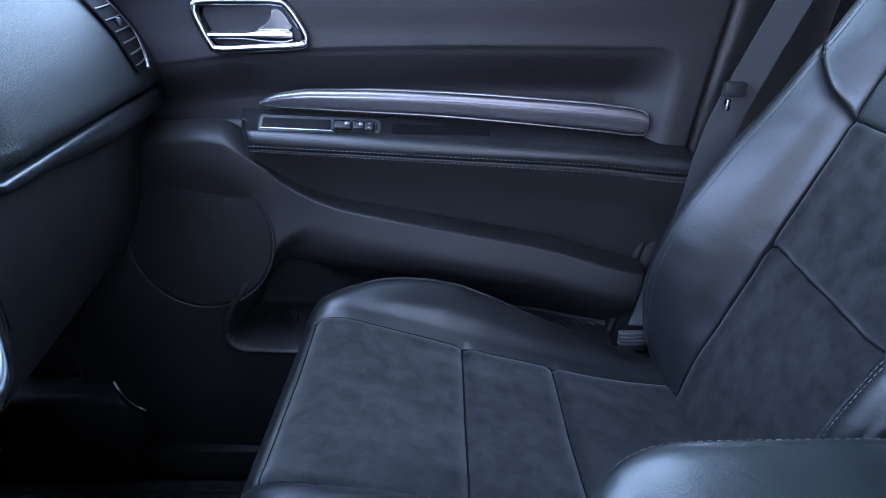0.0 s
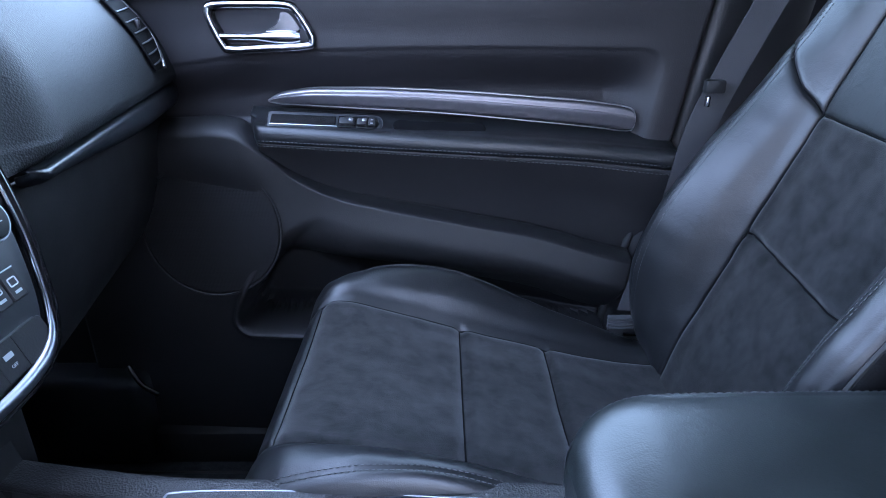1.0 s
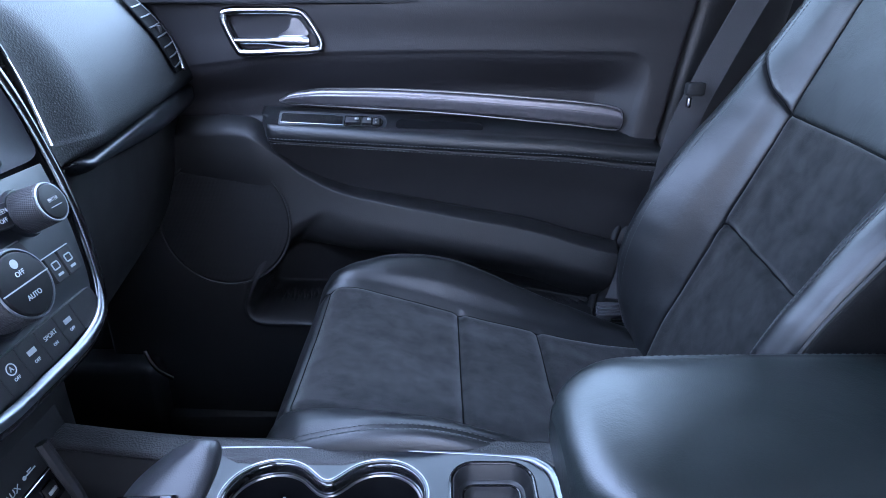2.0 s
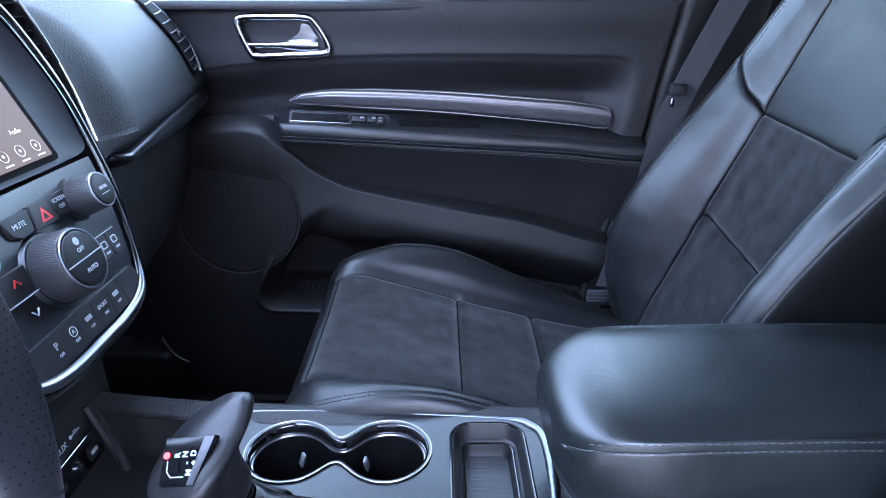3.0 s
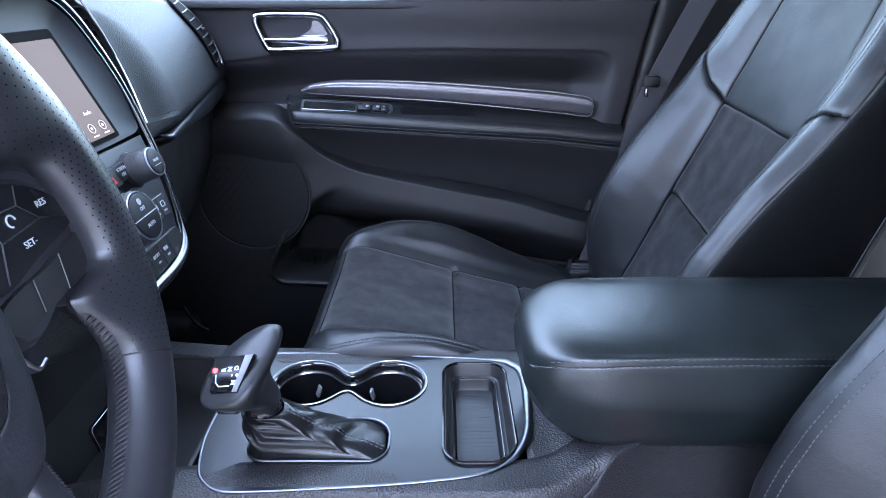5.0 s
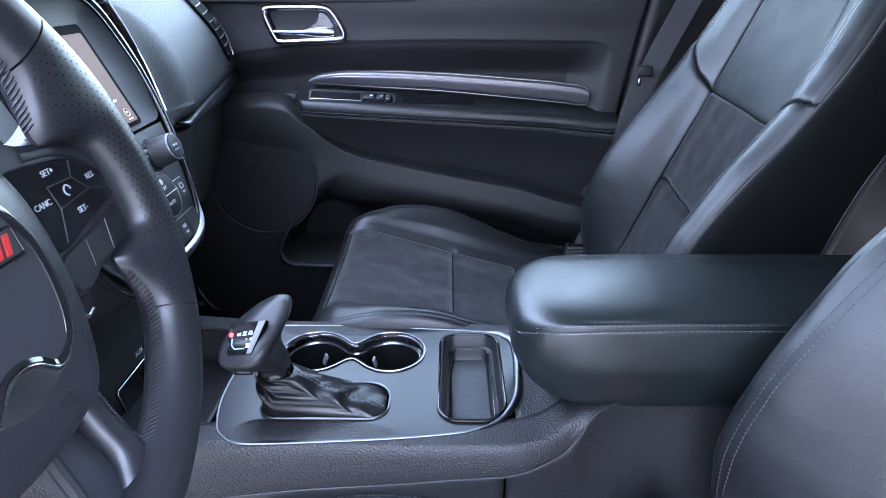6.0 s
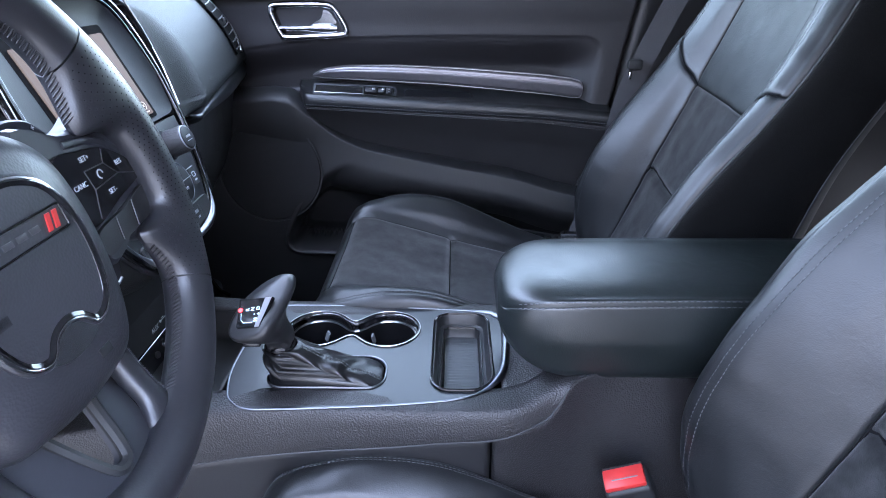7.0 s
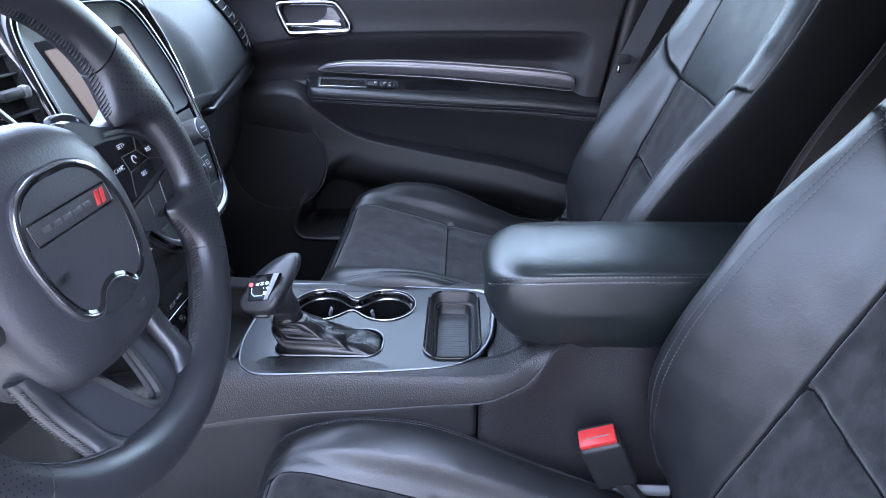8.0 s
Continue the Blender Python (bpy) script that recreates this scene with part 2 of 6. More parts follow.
def plate(outline, depth, m=None, bevel=0.0):
    """A slab from a 2D outline, its face at z = 0, its body below, moved by m."""
    o = np.asarray(outline, float)
    c = o.mean(0)
    rows = []
    lv = [(1.0, -depth), (1.0, -bevel), (None, 0.0)] if bevel else [(1.0, -depth), (1.0, 0.0)]
    for k, z in lv:
        q = o if k else o + (c - o) / np.linalg.norm(c - o, axis=1)[:, None] * bevel
        rows.append(np.column_stack([q, np.full(len(o), z)]))
    bm = capped(np.array(rows))
    if m:
        bm.transform(m)
    return bm


def frame_ring(outer, inner, depth, m=None):
    """A flat ring between two outlines with the same number of points."""
    o, i = np.asarray(outer, float), np.asarray(inner, float)
    z = lambda q, h: np.column_stack([q, np.full(len(q), h)])
    mid_o, mid_i = o * 0.75 + i * 0.25, o * 0.25 + i * 0.75
    rows = np.array([z(o, -depth), z(o, -depth * 0.35), z(mid_o, 0), z(mid_i, 0), z(i, -depth * 0.35), z(i, -depth)])
    bm = grid(rows, close_u=True, close_v=True)
    bmesh.ops.recalc_face_normals(bm, faces=bm.faces)
    if m:
        bm.transform(m)
    return bm


def axes(origin, x, y, z):
    """Matrix with given axes."""
    return Matrix(((x[0], y[0], z[0], origin[0]), (x[1], y[1], z[1], origin[1]), (x[2], y[2], z[2], origin[2]), (0, 0, 0, 1)))


def stitches(path, length=0.005, gap=0.003, r=0.0006, lift=(0, 0, 0)):
    """A row of small thread stitches along a path, joined."""
    P = np.asarray(path, float) + np.array(lift)
    d = np.r_[0, np.cumsum(np.linalg.norm(np.diff(P, axis=0), axis=1))]
    bm = bmesh.new()
    s = gap
    while s + length < d[-1]:
        a = np.array([np.interp(s, d, P[:, k]) for k in range(3)])
        b = np.array([np.interp(s + length, d, P[:, k]) for k in range(3)])
        t = (b - a) / (np.linalg.norm(b - a) + 1e-9)
        side = np.cross(t, (0.31, 0.2, 0.93))
        side /= np.linalg.norm(side) + 1e-9
        u = np.cross(side, t)
        rows = []
        for q, k in ((a, 0.5), (a + (b - a) * 0.2, 1), (a + (b - a) * 0.8, 1), (b, 0.5)):
            rows.append([bm.verts.new(q + r * k * (math.cos(w) * side + math.sin(w) * u)) for w in (0, 1.57, 3.14, 4.71)])
        for i in range(3):
            for j in range(4):
                bm.faces.new((rows[i][j], rows[i][(j + 1) % 4], rows[i + 1][(j + 1) % 4], rows[i + 1][j]))
        s += length + gap
    return bm


def text(name, body, size, m, mat, parent, bold=0.0):
    """Printed characters, centred on the origin of m, lying in its xy plane."""
    cu = bpy.data.curves.new(name, "FONT")
    cu.body, cu.size, cu.align_x, cu.align_y, cu.extrude, cu.offset = body, size, "CENTER", "CENTER", 0.0002, bold
    cu.resolution_u = 3
    ob = bpy.data.objects.new(name, cu)
    me = bpy.data.meshes.new_from_object(ob)
    bpy.data.objects.remove(ob)
    me.transform(m)
    me.materials.append(mat)
    o = new(name, me)
    o.parent = parent
    return o


def door_end(z):
    """Rear edge of the door lining, leaning backwards."""
    return np.interp(z, (0.0, 0.43, 0.65, 0.88, 1.25), (0.235, 0.321, 0.374, 0.410, 0.478))

# ================= car shell =================
def slab(name, size, at, mat, label, category, r=0.01):
    ob = part(name, rbox(size, at, r), mat)
    return tagged(ob, label, category, kind="structure")


# outside ground
bm = bmesh.new()
bmesh.ops.create_grid(bm, x_segments=8, y_segments=8, size=400, matrix=Matrix.Translation((0, 0, -0.42)))
tagged(part("ground", bm, ASPHALT), "grey asphalt parking ground outside the car", "ground", kind="structure")
# cabin floor, roof and the walls that close the cabin
slab("floor", (2.6, 1.5, 0.06), (0.1, 0.02, -0.03), CARPET, "black carpeted cabin floor of the car", "floor")
slab("ceiling", (1.9, 1.62, 0.05), (0.65, 0, 1.235), HEADLINER, "light grey cloth headliner under the roof", "ceiling")
slab("cowl", (0.34, 1.5, 0.05), (-1.16, 0, 0.845), DARK, "black cowl under the windscreen", "cowl")
slab("wall_rear", (0.06, 1.44, 1.25), (1.62, 0, 0.6), PLASTIC, "dark rear trim closing the cabin", "wall")
slab("wall_firewall", (0.06, 1.5, 0.84), (-1.2, 0, 0.40), DARK, "dark firewall behind the dashboard", "wall")
slab("wall_passenger_rear", (1.12, 0.05, 1.24), (1.05, 0.76, 0.60), PLASTIC, "dark rear door lining and privacy glass", "wall")
slab("wall_driver_rear", (1.24, 0.05, 1.24), (1.00, -0.76, 0.60), PLASTIC, "dark rear door lining and privacy glass", "wall")
slab("wall_passenger_front", (0.62, 0.05, 0.90), (-0.93, 0.80, 0.44), PLASTIC, "dark footwell side lining", "wall")
slab("wall_driver_front", (0.60, 0.05, 0.90), (-0.93, -0.80, 0.44), PLASTIC, "dark footwell side lining", "wall")
slab("sill", (1.75, 0.14, 0.10), (-0.33, 0.735, 0.02), DARK, "black door sill trim", "sill")
# added out of view: blocks low sky and bounces warm light into the cabin
slab("wall_unseen", (14.0, 0.2, 2.3), (0.0, -2.6, 0.73), CONCRETE, "unseen plain grey wall added beside the car to shape the light", "wall")
for sd in (1, -1):
    a, b = Vector((-1.12, sd * 0.74, 0.88)), Vector((-0.28, sd * 0.66, 1.22))
    pl = part("pillar_front", tube([tuple(a), tuple((a + b) / 2 + Vector((0, 0, 0.03))), tuple(b)], 0.045, n=10), HEADLINER)
    tagged(pl, "light grey windscreen pillar trim", "pillar", kind="structure")


def pane(name, corners, label, mat=GLASS):
    bm = bmesh.new()
    f = bm.faces.new([bm.verts.new(c) for c in corners])
    ex = bmesh.ops.extrude_face_region(bm, geom=[f])
    bmesh.ops.translate(bm, verts=[v for v in ex["geom"] if isinstance(v, bmesh.types.BMVert)], vec=f.normal * 0.004)
    bmesh.ops.recalc_face_normals(bm, faces=bm.faces)
    ob = part(name, bm, mat)
    tagged(ob, label, "window", kind="structure")
    return ob


pane("window_passenger", [(-0.86, 0.765, 0.87), (0.44, 0.765, 0.87), (0.44, 0.70, 1.225), (-0.34, 0.70, 1.225)], "tinted passenger door window")
pane("window_windscreen", [(-1.13, -0.70, 0.88), (-1.13, 0.70, 0.88), (-0.30, 0.63, 1.225), (-0.30, -0.63, 1.225)], "tinted windscreen", SHADED_GLASS)

# ================= pillar, belt, sill =================
pillar = thing("pillar_trim", "dark grey plastic door pillar trim beside the seat", "pillar trim", "structure")
rows = []
for z in np.linspace(0.0, 1.22, 60):
    lean = door_end(z) - 0.387
    c = curve_through([(0.392 + lean, 0.79), (0.390 + lean, 0.725), (0.396 + lean, 0.708), (0.412 + lean, 0.700), (0.435 + lean, 0.702), (0.47 + lean, 0.712), (0.56 + lean, 0.73), (0.60 + lean, 0.79)], 40)
    rows.append(np.column_stack([c, np.full(40, z)]))
solid(part("pillar_cover", grid(np.array(rows)), PLASTIC, pillar), 0.004)
seal = [(float(door_end(z)) + 0.002, 0.712, z) for z in np.linspace(0.05, 1.2, 60)]
part("door_seal", tube(seal, 0.007, n=10, up=(0, 1, 0)), RUBBER, pillar, "black rubber door seal")

belt = thing("seat_belt", "black webbing seat belt hanging at the pillar", "seat belt")


def strap(path, width, across, thick=0.0014):
    P, W = np.asarray(path, float), np.asarray(across, float)
    n = np.gradient(P, axis=0)
    n = np.cross(n, W)
    n /= np.linalg.norm(n, axis=1)[:, None]
    rows = []
    for p, k in zip(P, n):
        rows.append([p - W * width / 2 - k * thick / 2, p + W * width / 2 - k * thick / 2, p + W * width / 2 + k * thick / 2, p - W * width / 2 + k * thick / 2])
    return capped(np.array(rows))


part("shoulder_webbing", strap(curve_through([(0.62, 0.655, 1.17), (0.545, 0.648, 1.0), (0.483, 0.642, 0.884), (0.416, 0.634, 0.735), (0.392, 0.634, 0.66), (0.375, 0.636, 0.55), (0.345, 0.632, 0.44), (0.318, 0.612, 0.37)], 50), 0.050, (0.95, 0.0, -0.05)), BELT, belt)
part("belt_guide", rbox((0.030, 0.016, 0.020), (0.401, 0.625, 0.736), 0.004, m=None), DARK, belt, "black plastic belt stop")
part("guide_clip", rbox((0.006, 0.010, 0.016), (0.391, 0.618, 0.716), 0.002), CHROME, belt)
for k in range(4):
    part("webbing_fold", rbox((0.052, 0.010, 0.005), (0.300, 0.590, 0.352 + 0.006 * k), 0.002, m=pose(0, 0, 0, 0, 0, 0)), BELT, belt)
part("anchor_plate", rbox((0.06, 0.006, 0.05), (0.31, 0.605, 0.32), 0.002), DARK, belt)
part("anchor_bar", rbox((0.055, 0.004, 0.006), (0.325, 0.575, 0.347), 0.001, m=None), CHROME, belt)

# ================= seats =================
SEG = 11
SEAM_ROW = 84
BACK_X = [(0.32, 0.318), (0.42, 0.350), (0.50, 0.381), (0.574, 0.411), (0.65, 0.442), (0.723, 0.470), (0.83, 0.512), (1.0, 0.572)]
CREST_X = [(0.32, 0.335), (0.36, 0.310), (0.42, 0.294), (0.50, 0.294), (0.58, 0.320), (0.65, 0.362), (0.73, 0.419), (0.82, 0.474), (0.90, 0.515), (1.0, 0.56)]
REAR_X = [(0.32, 0.43), (0.50, 0.49), (0.58, 0.508), (0.67, 0.535), (0.75, 0.572), (0.82, 0.61), (1.0, 0.69)]
CUSH_Z = [(-0.205, 0.350), (-0.203, 0.378), (-0.197, 0.408), (-0.185, 0.432), (-0.165, 0.448), (-0.14, 0.451), (-0.10, 0.443), (-0.03, 0.424), (0.03, 0.405), (0.10, 0.386), (0.157, 0.372), (0.25, 0.350), (0.37, 0.335)]
RIDGE_Z = [(-0.205, 0.350), (-0.203, 0.380), (-0.197, 0.412), (-0.185, 0.438), (-0.158, 0.457), (-0.12, 0.469), (-0.079, 0.475), (-0.03, 0.474), (0.018, 0.467), (0.07, 0.448), (0.118, 0.425), (0.17, 0.402), (0.221, 0.381), (0.33, 0.340), (0.37, 0.335)]


def half_ring(ctrl):
    """Mirrors half a profile (y >= 0) and runs a smooth closed curve through it, SEG samples a control point."""
    c = list(ctrl) + [(-y, v) for y, v in ctrl[-2:0:-1]]
    return curve_through(c, SEG * len(c), closed=True)


def split(P, pick, skip=()):
    """Groups the quads of a row x column surface (closed across columns) into named bmeshes."""
    r, c = P.shape[:2]
    mid = (P + np.roll(P, -1, 1)) / 2
    mid = (mid[:-1] + mid[1:]) / 2
    out = {}
    for i in range(r - 1):
        for j in range(c):
            key = pick(i, j, mid[i, j])
            out.setdefault(key, []).append((i, j))
    res = {}
    for key, cells in out.items():
        if key in skip:
            continue
        bm, vs = bmesh.new(), {}
        for i, j in cells:
            q = []
            for a, b in ((i, j), (i, (j + 1) % c), (i + 1, (j + 1) % c), (i + 1, j)):
                if (a, b) not in vs:
                    vs[a, b] = bm.verts.new(P[a, b])
                q.append(vs[a, b])
            bm.faces.new(q[::-1])
        res[key] = bm
    return res


def groove(d, depth, width):
    return depth * np.exp(-(d / width) ** 2)


def crease_z(y, ins):
    """Height of the crease that crosses the back insert."""
    return 0.566 - 1.0 * (0.122 - ins) - (ins - np.clip(y, -0.07, ins)) * 0.09


def backrest_surface(ins, swell):
    zs = np.linspace(0.32, 1.0, 150)
    rows = []
    for z in zs:
        xi, xb, xr = lerp_table(z, BACK_X), lerp_table(z, CREST_X), lerp_table(z, REAR_X)
        n = 1 - 0.12 * sstep(0.78, 1.0, z)
        w = lambda y: y * n
        g = swell * (0.2 + 0.8 * math.exp(-((z - 0.70) / 0.07) ** 2))
        ctrl = [(0, xi + 0.004), (w(0.53 * ins), xi + 0.003), (w(ins), xi), (w(0.155), xi * 0.45 + xb * 0.55 - 0.003), (w(0.197), xb - 0.6 * g), (w(0.226), xb + 0.016 - 1.7 * g),
                (w(0.236 + 0.3 * swell), xb + 0.055 - g), (w(0.232), xr), (w(0.19), xr + 0.035), (w(0.10), xr + 0.05), (0, xr + 0.052)]
        yx = half_ring(ctrl)
        rows.append(np.column_stack([yx[:, 1], yx[:, 0], np.full(len(yx), z)]))
    P = np.array(rows)
    c = P.shape[1]
    col = np.minimum(np.arange(c), c - np.arange(c))[None, :]
    # rows run along the seam between suede and leather, then up across the bolster
    W = P.copy()
    r0 = SEAM_ROW
    for j in range(c):
        k = col[0, j]
        ay = abs(P[r0, j, 1])
        sy = P[r0, j, 1]
        off = 0.022 - 0.05 * (ins - sy) if k <= 2 * SEG else 0.010 + 0.056 * (min(max(ay - ins, 0), 0.20 - ins) / (0.20 - ins)) ** 0.8 if sy < 0 and k <= 5 * SEG else 0.070 if sy < 0 else 0.022 + 0.078 * (min(max(ay - ins, 0), 0.20 - ins) / (0.20 - ins)) ** 0.95 if k <= 5 * SEG else 0.10
        z = zs + (off + 0.700 - zs[r0]) * np.exp(-((zs - zs[r0]) / 0.13) ** 2)
        W[:, j, 2] = z
        W[:, j, 0] = np.interp(z, zs, P[:, j, 0])
        W[:, j, 1] = np.interp(z, zs, P[:, j, 1])
    P = W
    ay, z = np.abs(P[..., 1]), P[..., 2]
    rown = np.abs(np.arange(len(zs)) - r0)[:, None]
    front = (col < 5 * SEG) * 1.0
    d = groove(col - 2 * SEG, 0.0040, 0.8) * np.ones_like(z)
    d += groove(rown, 0.0036, 0.8) * (col < 4.7 * SEG)
    zv = crease_z(P[..., 1], ins)
    d += groove(z - zv, 0.008, 0.006) * (col < 2 * SEG)
    d += groove(col - 4.6 * SEG, 0.0022, 0.9)
    d += groove(col - 5 * SEG, 0.005, 1.0)
    P[..., 0] += d
    for i in range(P.shape[0]):
        for j in range(c):
            v = Vector(P[i, j])
            P[i, j, 0] += front[0, j] * (0.0030 * noise.noise(v * 9) + 0.0012 * noise.noise(v * 30))
    return P


def cushion_surface():
    xs = np.r_[np.linspace(-0.205, -0.18, 14), np.linspace(-0.177, 0.37, 125)]
    rows = []
    for x in xs:
        zi, zb = lerp_table(x, CUSH_Z), lerp_table(x, RIDGE_Z)
        f = sstep(-0.21, -0.15, x)
        w = lambda y: y * (0.93 + 0.07 * f)
        side = min(zb - 0.04, 0.33)
        ctrl = [(0, zi - 0.010 * f), (w(0.085), zi - 0.006 * f), (w(0.150), zi), (w(0.176), (zi + zb) / 2 + 0.008 * f), (w(0.208), zb), (w(0.232), zb - 0.022),
                (w(0.240), side), (w(0.230), 0.24), (w(0.12), 0.225), (0, 0.225)]
        yz = half_ring(ctrl)
        rows.append(np.column_stack([np.full(len(yz), x), yz]))
    P = np.array(rows)
    ay, x = np.abs(P[..., 1]), P[..., 0]
    c = P.shape[1]
    col = np.minimum(np.arange(c), c - np.arange(c))[None, :]
    d = groove(col - 2 * SEG, 0.005, 1.1) * np.ones_like(x)
    d += (groove(x - 0.028, 0.006, 0.006) + groove(x - 0.155, 0.006, 0.006)) * (col <= 2 * SEG)
    d += groove(col - 4.3 * SEG, 0.0022, 0.9)
    d += groove(x + 0.172, 0.004, 0.004) * (col <= 2 * SEG)
    P[..., 2] -= d
    for i in range(P.shape[0]):
        for j in range(c):
            if col[0, j] < 5 * SEG:
                v = Vector(P[i, j])
                P[i, j, 2] += 0.0035 * noise.noise(v * 8 + Vector((7, 0, 0))) + 0.0012 * noise.noise(v * 28)
    return P


def end_cap(P, i):
    bm = bmesh.new()
    bm.faces.new([bm.verts.new(p) for p in P[i]])
    return bm


def seat(y0, label, lower=0.0, ins=0.122, swell=0.0):
    s = thing("front_seat", label, "car seat", group="front seats")
    s.location = (0, y0, 0)
    P = backrest_surface(ins, swell)
    c = P.shape[1]

    def pick(i, j, m):
        k = min(j + 0.5, c - j - 0.5)
        ay, z = abs(m[1]), m[2]
        if k < 2 * SEG:
            return "upper_panel" if i >= SEAM_ROW else "back_insert"
        if k < 5 * SEG:
            return ("shoulder_" if i >= SEAM_ROW else "bolster_") + ("a" if m[1] > 0 else "b")
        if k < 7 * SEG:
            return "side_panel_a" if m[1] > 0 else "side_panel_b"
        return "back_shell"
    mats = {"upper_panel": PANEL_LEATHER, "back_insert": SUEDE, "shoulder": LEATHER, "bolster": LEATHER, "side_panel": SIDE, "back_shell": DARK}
    for key, bm in split(P, pick).items():
        base = key[:-2] if key[-2:] in ("_a", "_b") else key
        ob = part({"bolster": "back_bolster"}.get(base, base), bm, mats[base], s, {"back_insert": "black suede insert"}.get(base, ""))
        solid(ob, 0.006, -1)
    part("back_top", end_cap(P, -1), LEATHER, s)
    # dark seam lines that sink between the panels
    for col in (2 * SEG, c - 2 * SEG):
        part("seam", tube(P[3:147:2, col] + np.array((0.0006, 0, 0)), 0.0014, n=6, up=(0, 1, 0)), VENT, s)
    cs = [j % c for j in range(-int(4.2 * SEG), int(4.2 * SEG) + 1)]
    part("seam", tube(P[SEAM_ROW, cs] + np.array((0.0006, 0, 0)), 0.0014, n=6), VENT, s)
    vee = []
    for j in range(-2 * SEG, 2 * SEG + 1):
        y = P[60, j % c, 1]
        zz = float(crease_z(y, ins))
        i = int(np.argmin(np.abs(P[:, j % c, 2] - zz)))
        vee.append((P[i, j % c, 0] - 0.0002, y, zz))
    part("seam", tube(vee, 0.0016, n=6), VENT, s)
    # piping down the rear edge of each side, and stitch rows on the bolsters
    for sg in (1, -1):
        col = 5 * SEG if sg > 0 else c - 5 * SEG
        part("edge_piping", tube(P[8:140:3, col] + np.array((-0.002, 0, 0)), 0.0028, n=6, up=(0, 1, 0)), RUBBER, s, "black edge piping")
        col = 7 * SEG if sg > 0 else c - 7 * SEG
        part("piping", tube(P[8:140:3, col], 0.0008, n=6, up=(0, 1, 0)), THREAD, s)
        for q in (3.74, 3.92):
            col = int(q * SEG) if sg > 0 else c - int(q * SEG)
            tagged(part("stitching", stitches(P[4:146, col], 0.0036, 0.0020, 0.0005, (-0.0006, 0, 0)), THREAD, s), kind="stuff")
    Q = cushion_surface()
    Q[..., 2] -= lower
    c2 = Q.shape[1]

    def pick2(i, j, m):
        k = min(j + 0.5, c2 - j - 0.5)
        if k < 2 * SEG:
            return "cushion_nose" if m[0] < -0.172 else "cushion_panel_1" if m[0] < 0.028 else "cushion_panel_2" if m[0] < 0.155 else "cushion_panel_3"
        if k < 5.5 * SEG:
            return "cushion_bolster_a" if m[1] > 0 else "cushion_bolster_b"
        return "cushion_base"
    for key, bm in split(Q, pick2).items():
        base = key[:-2] if key[-2:] in ("_a", "_b", "_1", "_2", "_3") else key
        mt = {"cushion_nose": LEATHER, "cushion_panel": SUEDE, "cushion_bolster": LEATHER, "cushion_base": DARK}[base]
        part(base, bm, mt, s, {"cushion_panel": "black suede panel"}.get(base, ""))
    part("cushion_front", end_cap(Q, 0), LEATHER, s)
    for col in (2 * SEG, c2 - 2 * SEG):
        part("seam", tube(Q[14:134:2, col] + np.array((0, 0, -0.0004)), 0.0014, n=6), VENT, s)
    for x in (-0.172, 0.028, 0.155):
        i = int(np.argmin(np.abs(Q[:, 0, 0] - x)))
        cs = [j % c2 for j in range(-2 * SEG, 2 * SEG + 1)]
        part("seam", tube(Q[i, cs] + np.array((0, 0, -0.0002)), 0.0014, n=6), VENT, s)
    for sg in (1, -1):
        for q in (4.19, 4.41):
            col = int(q * SEG) if sg > 0 else c2 - int(q * SEG)
            tagged(part("stitching", stitches(Q[8:130, col], 0.0036, 0.0020, 0.0005, (0, 0, 0.0006)), THREAD, s), kind="stuff")
    part("hinge_cover", tube(curve_through([(0.262, 0.222, 0.262), (0.295, 0.224, 0.270), (0.345, 0.222, 0.272)], 12), 0.009, n=10, up=(0, 1, 0), ry=0.006), FINGER, s, "grey hinge cover")
    for y in (-0.19, 0.19):
        part("seat_rail", rbox((0.46, 0.035, 0.05), (0.10, y, 0.035), 0.006), DARK, s)
        part("seat_frame", rbox((0.40, 0.03, 0.19), (0.12, y, 0.14), 0.008), DARK, s)
    return s


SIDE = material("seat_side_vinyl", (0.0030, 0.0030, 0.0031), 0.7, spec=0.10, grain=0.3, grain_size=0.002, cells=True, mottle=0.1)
seat(0.35, "black leather passenger seat with suede inserts beside the console")
seat(-0.341, "black leather driver seat with suede inserts behind the wheel", 0.080, 0.102, 0.011)

# ================= centre console =================
ZC = 0.456
CY = 0.02


def holed_plate(outer, holes, z, depth):
    """A flat plate with holes through it."""
    bm = bmesh.new()
    es = []
    for loop in (outer, *holes):
        vs = [bm.verts.new((p[0], p[1], z)) for p in loop]
        es += [bm.edges.new((vs[i], vs[(i + 1) % len(vs)])) for i in range(len(vs))]
    bmesh.ops.triangle_fill(bm, use_beauty=True, use_dissolve=False, edges=es)
    for f in bm.faces:
        if f.normal.z < 0:
            f.normal_flip()
    top = bm.faces[:]
    ext = bmesh.ops.extrude_face_region(bm, geom=top)
    lower = [g for g in ext["geom"] if isinstance(g, bmesh.types.BMVert)]
    bmesh.ops.translate(bm, verts=lower, vec=(0, 0, -depth))
    bmesh.ops.recalc_face_normals(bm, faces=bm.faces)
    return bm


